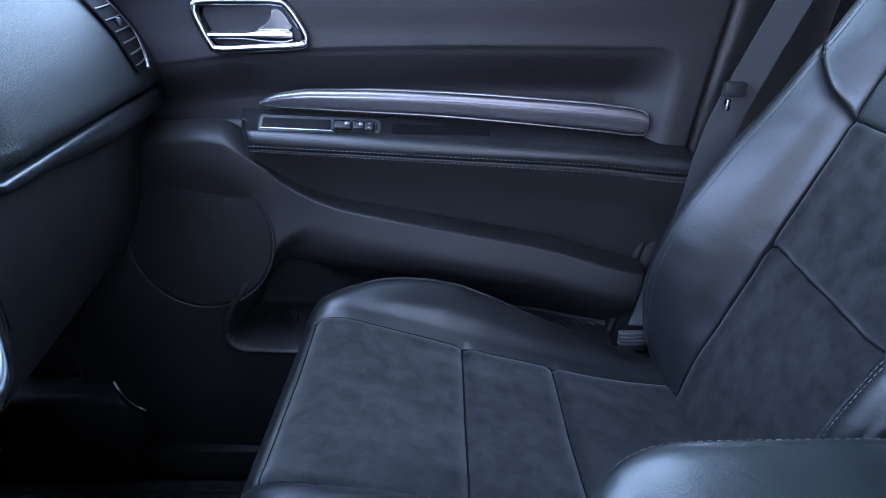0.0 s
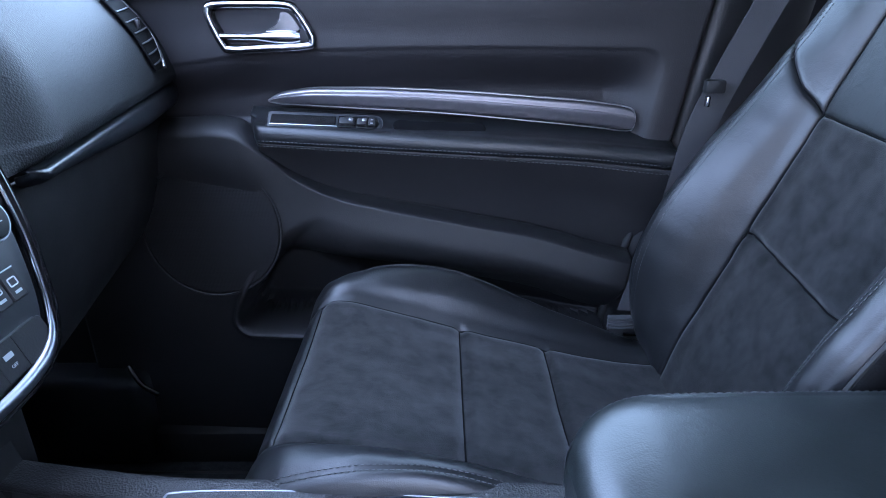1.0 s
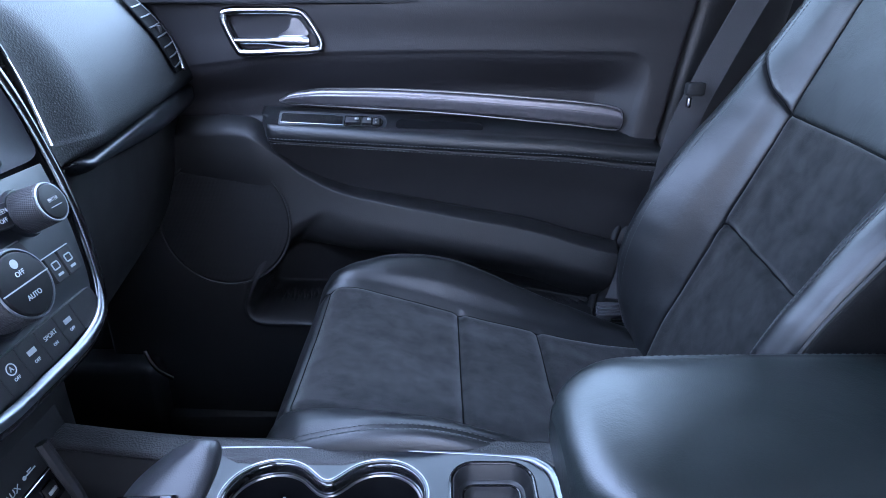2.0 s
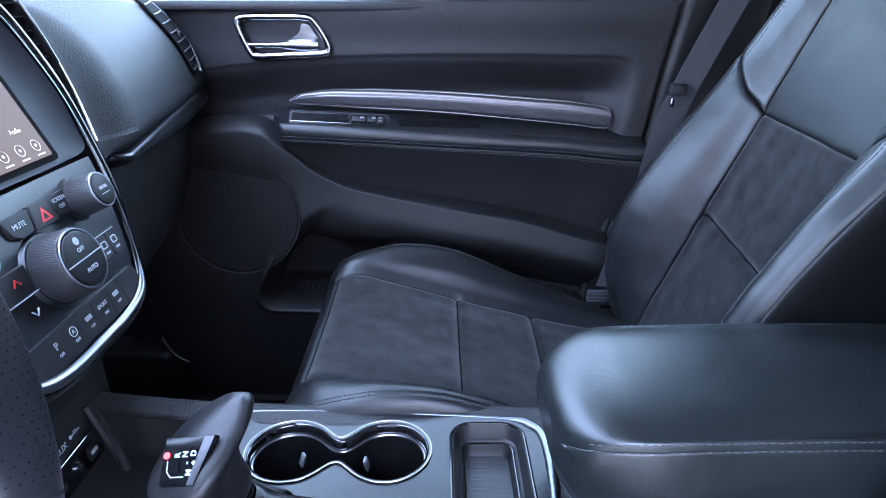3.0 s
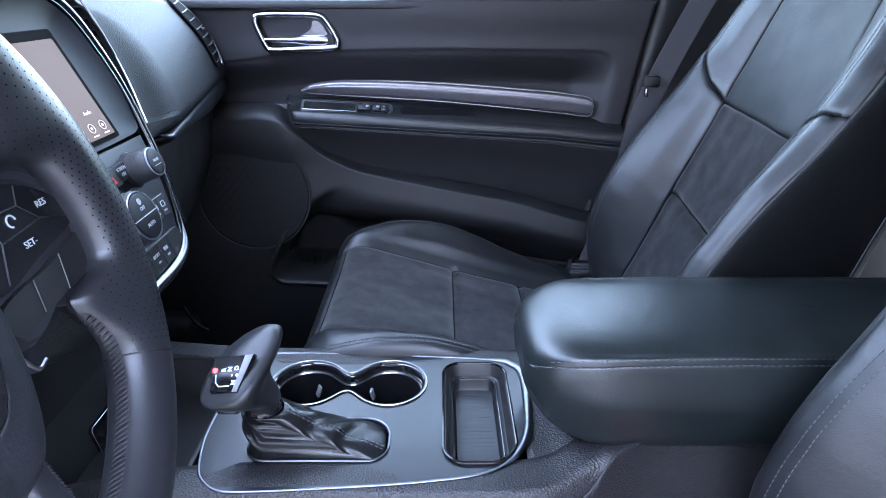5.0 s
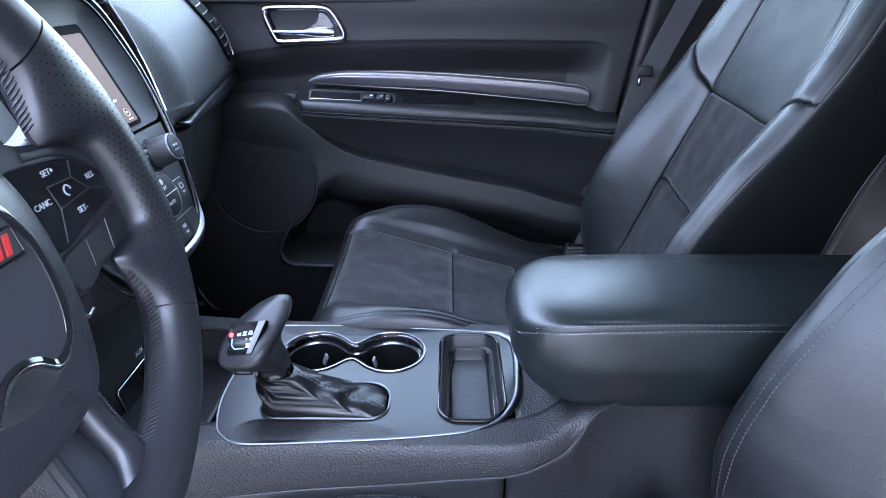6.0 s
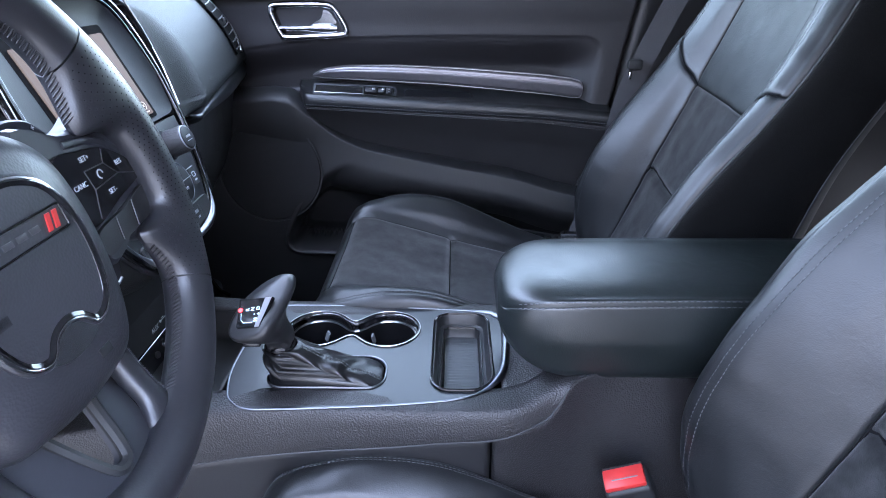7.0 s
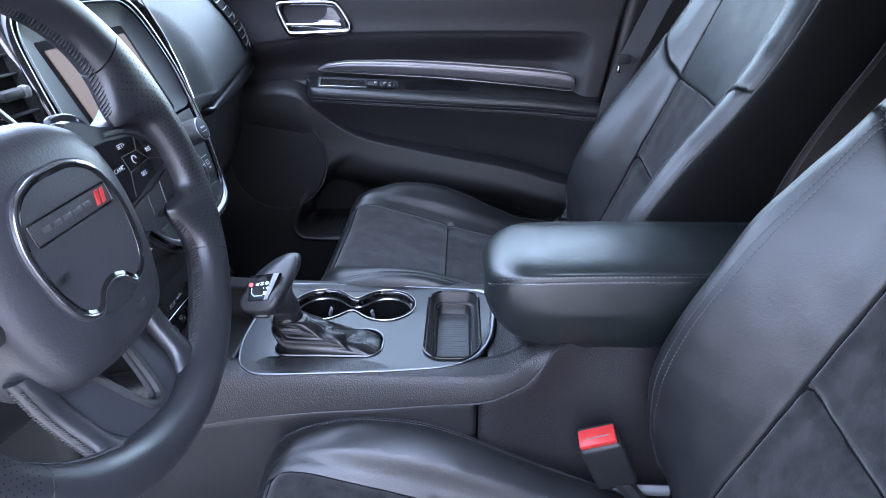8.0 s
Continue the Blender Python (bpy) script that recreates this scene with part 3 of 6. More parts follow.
def twin_circle(c1, c2, r, k, n=96):
    """Outline of two round wells that run together."""
    m = ((c1[0] + c2[0]) / 2, (c1[1] + c2[1]) / 2)
    out = []
    for a in np.linspace(0, 2 * np.pi, n, endpoint=False):
        lo, hi = 0.0, 0.2
        for _ in range(40):
            q = (lo + hi) / 2
            p = (m[0] + q * math.cos(a), m[1] + q * math.sin(a))
            d1, d2 = math.dist(p, c1) - r, math.dist(p, c2) - r
            h = max(k - abs(d1 - d2), 0) / k
            if min(d1, d2) - h * h * k / 4 < 0:
                lo = q
            else:
                hi = q
        out.append((m[0] + lo * math.cos(a), m[1] + lo * math.sin(a)))
    return np.array(out)


def toward(o, d):
    """Outline drawn in towards its inside by d."""
    o = np.asarray(o, float)
    t = np.roll(o, -1, 0) - np.roll(o, 1, 0)
    t /= np.linalg.norm(t, axis=1)[:, None]
    return o + d * np.column_stack([-t[:, 1], t[:, 0]])


def z3(o, z):
    return np.column_stack([o, np.full(len(o), z)])


console = thing("centre_console", "black console with satin trim, cup wells and storage tray", "console")
# body: cross sections along the car
HALF = [(-0.46, 0.187), (-0.42, 0.181), (-0.34, 0.164), (-0.25, 0.148), (-0.15, 0.142), (0.0, 0.140), (0.1, 0.136), (0.16, 0.125), (0.25, 0.115), (0.7, 0.112)]
TOP = [(-0.46, 0.445), (-0.25, ZC - 0.001), (0.05, ZC - 0.001), (0.10, ZC - 0.001), (0.12, ZC + 0.001), (0.16, 0.472), (0.20, 0.482), (0.3, 0.484), (0.7, 0.48)]


SEAM_Z = [(-0.46, 0.376), (-0.26, 0.391), (-0.15, 0.402), (-0.047, 0.410), (0.04, 0.418), (0.082, 0.4205), (0.106, 0.425), (0.124, 0.431), (0.153, 0.445), (0.171, 0.472), (0.182, 0.500), (0.65, 0.60)]


def side_half(x, z, side=-1):
    """Half width of the console at a height: the rear leans in under the lid, the far side is narrower."""
    return lerp_table(x, HALF) - (0.011 * sstep(0.18, 0.08, x) if side > 0 else 0.0) - 0.030 * sstep(0.09, 0.24, x) * sstep(0.36, 0.475, z)


def shoulder(side):
    rows = []
    for x in np.linspace(-0.43, 0.60, 120):
        zt = lerp_table(x, TOP)
        seam = min(lerp_table(x, SEAM_Z), zt + 0.001)
        pts = [(-0.001, seam - 0.004), (0.0, seam), (-0.002, seam * 0.6 + zt * 0.4), (-0.007, seam * 0.16 + zt * 0.84), (-0.017, zt), (-0.05, zt)]
        c = curve_through([(side_half(x, z, side) + o, z) for o, z in pts], 22)
        rows.append(np.column_stack([np.full(22, x), CY + side * c[:, 0], c[:, 1]]))
    return grid(np.array(rows), flip=side < 0)


def lower_side(side, x0, x1):
    rows = []
    for x in np.linspace(x0, x1, 60):
        zt = lerp_table(x, TOP)
        seam = min(lerp_table(x, SEAM_Z), zt + 0.001) - 0.0012
        e = 0.004 * (sstep(x0 + 0.004, x0, x) + sstep(x1 - 0.004, x1, x))
        pts = [(-0.008, seam), (-0.0012 - e, seam - 0.003), (-0.0012 - e, seam - 0.03), (-0.002 - e, 0.30), (-0.002 - e, 0.1), (-e, 0.0)]
        c = curve_through([(side_half(x, z, side) + o, z) for o, z in pts], 24)
        rows.append(np.column_stack([np.full(24, x), CY + side * c[:, 0], c[:, 1]]))
    return grid(np.array(rows), flip=side > 0)


for sd in (-1, 1):
    solid(part("upper_side_panel", shoulder(sd), CONSOLE, console, "leather-grained upper panel"), 0.003)
    lip = [(x, CY + sd * (side_half(x, z, sd) + 0.0004), z) for x in np.linspace(-0.42, 0.172, 90) for z in [min(lerp_table(x, SEAM_Z), lerp_table(x, TOP) + 0.001) - 0.0022]]
    # lighter grey tube paints the highlight along the edge of the panel seam
    part("seam_highlight", tube(lip, 0.0011, n=6, up=(0, 1, 0)), BADGE, console)
    solid(part("lower_side_panel", lower_side(sd, -0.43, 0.079), PLASTIC, console), 0.003)
    solid(part("rear_side_panel", lower_side(sd, 0.081, 0.60), CONSOLE, console), 0.003)

CUP_A, CUP_B = (-0.156, 0.0610), (-0.0575, 0.0610)
cups = twin_circle(CUP_A, CUP_B, 0.0458, 0.028, 128)
tray = rounded(0.078, 0.178, (0.024, 0.024, 0.024, 0.032), 8) + np.array((0.0460, 0.0125))
boot_hole = rounded(0.146, 0.066, (0.028, 0.028, 0.022, 0.022), 8) + np.array((-0.123, -0.040))
trim = curve_through([(-0.246, 0.05), (-0.244, 0.110), (-0.225, 0.124), (-0.10, 0.1235), (-0.019, 0.119), (0.071, 0.111), (0.095, 0.100), (0.1045, 0.083), (0.106, 0.047), (0.102, -0.009), (0.095, -0.040),
                      (0.081, -0.065), (0.061, -0.082), (0.036, -0.0915), (0.006, -0.097), (-0.042, -0.103), (-0.104, -0.108), (-0.166, -0.112), (-0.206, -0.112), (-0.225, -0.101), (-0.237, -0.082), (-0.247, -0.03)], 176, closed=True)[::-1]
part("trim_plate", holed_plate(trim, [cups, tray, boot_hole], ZC, 0.006), SATIN, console, "satin dark grey trim plate")
part("trim_border", sweep(z3(trim, ZC + 0.0002), ring(1.0, 10, 0.75), True, (0, 0, 1), 0.0012 + 0.0042 * sstep(0.060, 0.098, trim[:, 0])), TRIM_EDGE, console, "thin bright border")
# deck behind the trim plate, under the lid
rows = []
for x in np.linspace(0.094, 0.60, 60):
    hw, zt = side_half(x, 0.48) - 0.02, lerp_table(x, TOP)
    rows.append([(x, CY + hw * b, zt - 0.0006) for b in np.linspace(-1, 1, 9)])
solid(part("rear_deck", grid(np.array(rows), flip=True), CONSOLE, console), 0.003)
# open bin ahead of the trim plate
rows = []
for x in np.linspace(-0.43, -0.249, 24):
    hw = lerp_table(x, HALF) - 0.046
    zf = 0.398
    prof = [(CY - hw, ZC - 0.008), (CY - hw + 0.004, ZC - 0.016), (CY - hw + 0.012, zf + 0.01), (CY - hw + 0.022, zf), (CY + hw - 0.022, zf), (CY + hw - 0.012, zf + 0.01), (CY + hw - 0.004, ZC - 0.016), (CY + hw, ZC - 0.008)]
    rows.append([(x, y, z) for y, z in prof])
solid(part("bin_liner", grid(np.array(rows), flip=True), DARK, console), 0.002)
part("bin_rear_wall", rbox((0.006, 0.20, 0.06), (-0.250, 0.0, 0.423), 0.002), DARK, console)
part("bin_rib", tube(curve_through([(-0.372, 0.094, 0.488), (-0.362, 0.093, 0.46), (-0.350, 0.091, 0.43), (-0.344, 0.088, 0.408)], 16), 0.006, n=8), PLASTIC, console)
um = axes((-0.398, 0.085, 0.428), (0, 1, 0), (-0.2, 0, 0.98), (0.98, 0, 0.2))
part("bin_front_wall", plate(rounded(0.30, 0.13, 0.02), 0.01, um @ Matrix.Translation((-0.06, 0.012, -0.003)), 0.002), DARK, console)
part("port_panel", plate(rounded(0.13, 0.036, 0.006), 0.004, um @ Matrix.Translation((-0.015, -0.016, 0.0015)), 0.001), GLOSS, console, "gloss black port panel")
part("port_border", tube([um @ Vector((p[0] - 0.015, p[1] - 0.016, 0.002)) for p in rounded(0.13, 0.036, 0.006)], 0.0005, True, 5, (1, 0, 0)), EDGE, console)
part("usb_port", rbox((0.017, 0.016, 0.003), (0.027, -0.016, 0.003), 0.001, m=um), DARK, console)
part("usb_tongue", rbox((0.011, 0.004, 0.002), (0.027, -0.016, 0.005), 0.0005, m=um), PRINT, console)
part("aux_socket", cyl(0.006, 0.003, 20, m=um @ Matrix.Translation((0.001, -0.016, 0.003))), CHROME, console)
part("aux_hole", cyl(0.003, 0.003, 14, m=um @ Matrix.Translation((0.001, -0.016, 0.0036))), DARK, console)
part("aux_socket", cyl(0.005, 0.003, 20, m=um @ Matrix.Translation((-0.030, -0.016, 0.003))), DARK, console)
text("aux_text", "AUX", 0.0095, um @ Matrix.Translation((-0.007, 0.014, 0.0006)), PRINT, console)
part("usb_mark", rbox((0.016, 0.0012, 0.0006), (0.020, 0.016, 0.0006), 0, m=um), PRINT, console)
part("usb_mark", rbox((0.006, 0.0012, 0.0006), (0.020, 0.0185, 0.0006), 0, m=um @ pose(0, 0, 0, 0, 0, 0)), PRINT, console)
part("usb_mark", cyl(0.0022, 0.0006, 12, m=um @ Matrix.Translation((0.0115, 0.016, 0.0006))), PRINT, console)
# cup wells
rim_o, rim_i = toward(cups, -0.0003), toward(cups, 0.0042)
part("cup_rim", frame_ring(rim_o, rim_i, 0.006, Matrix.Translation((0, 0, ZC + 0.0014))), GLOSS, console, "gloss black rim")
part("rim_line", tube(z3(toward(cups, 0.0006), ZC + 0.0016), 0.0007, True, 6), EDGE, console, "thin bright rim line")
band = [(0.0040, 0.0008), (0.0052, 0.0004), (0.0061, -0.0016), (0.0064, -0.0050), (0.0060, -0.0090), (0.0064, -0.0120)]
part("cup_rim_band", grid(np.array([z3(toward(cups, d), ZC + h) for d, h in band]), close_v=True, flip=True), PIANO, console, "gloss black inner band")
part("band_foot", tube(z3(toward(cups, 0.0074), ZC - 0.0118), 0.0013, True, 6), EDGE, console, "bright line under the band")
rows = [z3(toward(cups, 0.0080), ZC - 0.0120), z3(toward(cups, 0.0088), ZC - 0.03), z3(toward(cups, 0.0095), ZC - 0.075), z3(toward(cups, 0.013), ZC - 0.08)]
bm = grid(np.array(rows), close_v=True)
bm.faces.new([v for v in list(bm.verts)[-len(cups):]])
bmesh.ops.recalc_face_normals(bm, faces=bm.faces)
bmesh.ops.reverse_faces(bm, faces=bm.faces)
part("cup_well", bm, VENT, console, "dark well")
for cx, cy, a in ((-0.1455, 0.066, 35), (-0.0790, 0.060, -12)):
    part("cup_finger", rbox((0.0034, 0.008, 0.016), (0, 0, 0), 0.0018, m=pose(cx, cy, ZC - 0.016, 12, 14 if a > 0 else -8, a)), FINGER, console, "grey cup finger")
# tray
trows = [z3(toward(tray, -0.001), ZC + 0.0015), z3(toward(tray, 0.003), ZC + 0.0015), z3(toward(tray, 0.005), ZC - 0.003), z3(toward(tray, 0.008), ZC - 0.012),
         z3(toward(tray, 0.0115), ZC - 0.014), z3(toward(tray, 0.0130), ZC - 0.018), z3(toward(tray, 0.0145), ZC - 0.028), z3(toward(tray, 0.0165), ZC - 0.0305)]
bm = grid(np.array(trows), close_v=True)
bm.faces.new(list(bm.verts)[-len(tray):])
bmesh.ops.recalc_face_normals(bm, faces=bm.faces)
part("tray_well", bm, PLASTIC, console)
part("tray_lip", tube(z3(toward(tray, 0.0005), ZC + 0.0018), 0.0018, True, 8), GLOSS, console, "gloss tray lip")
part("tray_lip", tube(z3(toward(tray, 0.0122), ZC - 0.0150), 0.0013, True, 8), GLOSS, console)
part("tray_mat", plate(toward(tray, 0.0160), 0.003, Matrix.Translation((0, 0, ZC - 0.0285)), 0.0006), TRAYMAT, console, "ribbed rubber mat")
for k in range(22):
    y = -0.054 + k * 0.0062
    part("tray_rib", rbox((0.038, 0.0018, 0.0008), (0.046, y, ZC - 0.0286), 0.0004, 1), TRAYMAT, console)

# armrest lid
lid = thing("armrest_lid", "black padded leather armrest lid with double stitching", "armrest")


def lid_ring(x):
    f = math.sqrt(max(0.0, 1 - ((0.152 - min(x, 0.152)) / 0.064) ** 2))
    top = 0.556 + 0.034 * f + 0.002 * sstep(0.15, 0.3, x)
    bot = 0.470 + 0.066 * (1 - math.sqrt(max(0.0, 1 - ((0.190 - min(x, 0.190)) / 0.102) ** 2)))
    hw = 0.034 + 0.058 * (max(0.0, 1 - ((0.166 - min(x, 0.166)) / 0.078) ** 2.3)) ** (1 / 2.0)
    st = top - 0.013 - 0.004 * f * (1 - sstep(0.100, 0.190, x))
    mid = (top + bot) / 2
    ctrl = [(0, top), (hw * 0.55, top - 0.002), (hw * 0.84, top - 0.007), (hw * 0.95, st), (hw, mid + 0.010), (hw * 0.985, mid - 0.014), (hw * 0.90, bot + 0.010), (hw * 0.70, bot), (0, bot)]
    return half_ring(ctrl) + np.array((0.010, 0))


xs = np.r_[0.0885, 0.0895, 0.092, 0.096, 0.101, np.linspace(0.108, 0.56, 90)]
L = np.array([np.column_stack([np.full(16 * SEG, x), lid_ring(x)]) for x in xs])
cl = L.shape[1]
col = np.minimum(np.arange(cl), cl - np.arange(cl))[None, :]
L[..., 2] -= groove(col - 3 * SEG, 0.0024, 0.9)
LP = split(L, lambda i, j, m: "lid_top" if min(j + 0.5, cl - j - 0.5) < 3 * SEG else "lid_side")
for k, bm in LP.items():
    part(k, bm, LID_LEATHER, lid)
part("lid_nose", end_cap(L, 0), LID_LEATHER, lid)
part("lid_end", end_cap(L, -1), LID_LEATHER, lid)
for sg in (1, -1):
    for q in (2.83, 3.18):
        cc = int(q * SEG) if sg > 0 else cl - int(q * SEG)
        tagged(part("stitching", stitches(L[5:, cc], 0.0042, 0.0024, 0.0006, (0, -0.0005 * (-sg), 0.0005)), THREAD, lid), kind="stuff")

# ================= passenger door =================
door = thing("door_passenger", "closed black passenger door lining with pull handle, armrest and pocket", "car door")


def door_y(x):
    return 0.722 - 0.055 * x


def lean_edge(X, Z):
    return X + (door_end(Z) - 0.392) * sstep(0.12, 0.392, X)


PAD_EDGE = [(-0.62, 0.735), (-0.414, 0.757), (-0.279, 0.774), (-0.14, 0.780), (0.0, 0.783), (0.20, 0.783), (0.42, 0.781)]
LOW_EDGE = [(-0.62, 0.660), (-0.42, 0.672), (-0.36, 0.674), (-0.325, 0.664), (-0.295, 0.630), (-0.259, 0.590), (-0.225, 0.568), (-0.185, 0.551), (-0.10, 0.532), (0.0, 0.514), (0.15, 0.490), (0.30, 0.464), (0.42, 0.445)]


def upper_panel():
    xs, zs = np.linspace(-0.62, 0.392, 200), np.linspace(0.625, 0.885, 100)
    X, Z = np.meshgrid(xs, zs)
    E = lerp_table(X.ravel(), PAD_EDGE).reshape(X.shape)
    a, b = E - Z, 0.343 - X
    r = 0.035
    below = np.where((a < r) & (b < r), r - np.hypot(r - a, r - b), np.minimum(a, b))
    d = 0.012 - 0.003 * sstep(-0.004, 0.003, below) - 0.036 * sstep(0.0, 0.070, a) * sstep(-0.02, 0.075, b)
    d += 0.006 * sstep(0.80, 0.86, Z) + 0.030 * sstep(0.668, 0.635, Z + 0.045 * sstep(-0.05, 0.30, X))
    d -= 0.030 * sstep(0.872, 0.886, Z) ** 2
    Y = door_y(X) - d
    return grid(np.stack([lean_edge(X, Z), Y, Z], -1))


def lower_panel():
    """Lower lining and, as a mask, the sunk map pocket that is coloured darker for shade."""
    xs, ts = np.linspace(-0.66, 0.392, 240), np.r_[np.linspace(0, 0.92, 150), np.linspace(0.925, 1, 30)]
    X, T = np.meshgrid(xs, ts)
    E = lerp_table(X.ravel(), LOW_EDGE).reshape(X.shape)
    Z = 0.06 + (E - 0.06) * T
    bulge = 0.034 + 0.026 * sstep(0.56, 0.36, Z) + 0.018 * sstep(-0.25, -0.33, X) * sstep(0.5, 0.62, Z)
    edge = E - Z
    soft = 0.012 + 0.018 * sstep(-0.27, -0.33, X)
    d = bulge - 0.045 * (1 - np.clip(edge / soft, 0, 1)) ** 2.2
    # map pocket: rounded front corner, crisp foot, brow that rolls in softly
    left = lerp_table(Z.ravel(), [(0.06, -0.372), (0.30, -0.370), (0.33, -0.362), (0.397, -0.332), (0.439, -0.304), (0.479, -0.272), (0.513, -0.219), (0.55, -0.10)]).reshape(X.shape)
    rx, rz = X - left, Z - 0.292
    r = 0.035
    inside = np.minimum(rx, rz)
    cx, cz = np.maximum(r - rx, 0), np.maximum(r - rz, 0)
    inside = np.minimum(inside, r - np.hypot(cx, cz))
    brow = E - 0.045 - Z
    soft = 0.020 + 0.075 * sstep(0.36, 0.48, Z)
    d += 0.014 * np.exp(-((inside + 0.006) / 0.006) ** 2) * sstep(0.42, 0.34, Z)
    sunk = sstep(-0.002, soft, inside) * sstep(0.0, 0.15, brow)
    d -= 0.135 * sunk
    P = np.stack([lean_edge(X, Z), door_y(X) - d, Z], -1)
    return P, sunk


def masked(P, keep):
    """The cells of a row x column surface whose four corners' mean passes the test."""
    r, c = P.shape[:2]
    bm, vs = bmesh.new(), {}
    for i in range(r - 1):
        for j in range(c - 1):
            if not keep[i, j]:
                continue
            q = []
            for k in ((i, j), (i, j + 1), (i + 1, j + 1), (i + 1, j)):
                if k not in vs:
                    vs[k] = bm.verts.new(P[k])
                q.append(vs[k])
            bm.faces.new(q)
    return bm


solid(part("upper_panel", upper_panel(), DOORSKIN, door), 0.02, -1)
LOWER, SUNK = lower_panel()
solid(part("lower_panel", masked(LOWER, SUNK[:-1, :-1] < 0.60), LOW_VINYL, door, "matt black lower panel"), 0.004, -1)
# deep cells get the darker colour that stands for the recess shade
solid(part("map_pocket", masked(LOWER, SUNK[:-1, :-1] >= 0.60), POCKET_SHADE, door, "sunk map pocket with recess shade in its colour"), 0.004, -1)

# armrest: section swept along the door
rows = []
for x in np.linspace(-0.318, 0.372, 110):
    f = sstep(-0.320, -0.295, x)
    b = door_y(x)
    dz = -0.034 * (x + 0.10) / 0.4 - 0.012 * sstep(0.20, 0.37, x)
    top, out = 0.660 + 0.5 * dz, 0.010 + 0.052 * f
    c = curve_through([(b + 0.012, top + 0.018), (b - 0.012, top + 0.008), (b - 0.6 * out, top + 0.002), (b - 0.9 * out, top - 0.002), (b - out, top - 0.016), (b - out + 0.004, top - 0.030),
                       (b - out + 0.016, top - 0.045 + 0.2 * dz), (b - 0.3 * out, top - 0.085 + 0.4 * dz), (b + 0.004, top - 0.13 + 0.8 * dz), (b + 0.022, top - 0.17 + dz)], 64)
    s = np.linspace(0, 9, 64)
    c[:, 0] += groove(s - 5.05, 0.0028, 0.10)
    rows.append(np.column_stack([np.full(64, x), c]))
A = np.array(rows)
ai = int(64 * 5.05 / 9)
solid(part("armrest", grid(A[:, :ai + 1], flip=False), LEATHER, door, "black leather armrest"), 0.003)
solid(part("armrest_skirt", grid(A[:, ai:], flip=False), SKIRT_BOUNCE, door, "black skirt, colour lightened for bounced light"), 0.003)
for k in (-3, 3):
    tagged(part("stitching", stitches(A[:, ai + k], 0.0046, 0.0022, 0.0009, (0, -0.0008, 0)), THREAD, door), kind="stuff")

# decor bezel
bx = np.r_[np.linspace(-0.285, 0.298, 70), np.linspace(0.300, 0.313, 10)]
top = lerp_table(bx, [(-0.285, 0.700), (-0.27, 0.709), (-0.235, 0.717), (-0.15, 0.721), (0.0, 0.718), (0.15, 0.709), (0.26, 0.700), (0.298, 0.694), (0.306, 0.691), (0.311, 0.685), (0.313, 0.677)])
bot = lerp_table(bx, [(-0.285, 0.698), (-0.27, 0.695), (-0.235, 0.693), (-0.15, 0.689), (0.0, 0.682), (0.15, 0.670), (0.26, 0.660), (0.298, 0.656), (0.306, 0.6565), (0.311, 0.660), (0.313, 0.667)])
rows = []
for x, a, b in zip(bx, top, bot):
    y = door_y(x) - 0.004
    h = a - b
    c = curve_through([(y + 0.012, b), (y - 0.004, b + 0.08 * h), (y - 0.008, b + 0.35 * h), (y - 0.010, b + 0.62 * h), (y - 0.008, b + 0.66 * h), (y - 0.006, b + 0.92 * h), (y + 0.012, a)], 28)
    rows.append(np.column_stack([np.full(28, x), c]))
part("decor_bezel", capped(np.array(rows)), BRUSHED, door, "satin graphite decor strip")
loop = np.r_[np.column_stack([bx, door_y(bx) - 0.007, top]), np.column_stack([bx, door_y(bx) - 0.007, bot])[::-1]]
part("bezel_border", tube(loop, 0.0012, closed=True, n=6, up=(0, -1, 0)), EDGE, door, "bright thin border")

# inner door handle
hm = axes((-0.281, door_y(-0.281) - 0.015, 0.812), (1, 0, 0), (0, 0, 1), (0, -1, 0))
ho = np.array(curve_through([(-0.075, 0.039), (-0.01, 0.0405), (0.045, 0.039), (0.062, 0.028), (0.082, -0.008), (0.084, -0.024), (0.072, -0.031), (0.0, -0.035), (-0.055, -0.037), (-0.068, -0.028), (-0.084, 0.012), (-0.086, 0.030)], 96, closed=True))
hi = ho * np.array((0.84, 0.70)) + np.array((0.0, 0.001))
hp = z3(ho * 0.55 + hi * 0.45, 0.0)
bm = tube(hp, 0.0068, True, 14, (0, 0, 1), 0.0070)
bm.transform(hm @ Matrix.Translation((0, 0, 0.0035)))
part("handle_bezel", bm, SILVER, door, "chrome handle surround")
rows = [z3(hi, 0.0), z3(hi * 0.97, -0.012), z3(hi * 0.9, -0.03)]
bm = grid(np.array(rows), close_v=True)
bm.faces.new(list(bm.verts)[-len(hi):])
bmesh.ops.recalc_face_normals(bm, faces=bm.faces)
bm.transform(hm @ Matrix.Translation((0, 0, 0.0046)))
part("handle_cup", bm, DARK, door)
lever = []
for u in np.linspace(0, 1, 30):
    x = -0.064 + 0.124 * u
    h = 0.0055 + 0.0045 * sstep(0.35, 0.75, u) - 0.003 * sstep(0.9, 1, u)
    cz = -0.012 - 0.001 * u
    lever.append([(x, cz + h * math.sin(a), 0.003 + 0.008 * math.cos(a)) for a in np.linspace(0, 2 * np.pi, 14, endpoint=False)])
bm = capped(np.array(lever))
bm.transform(hm)
lv = part("handle_lever", bm, SILVER, door, "polished pull lever")
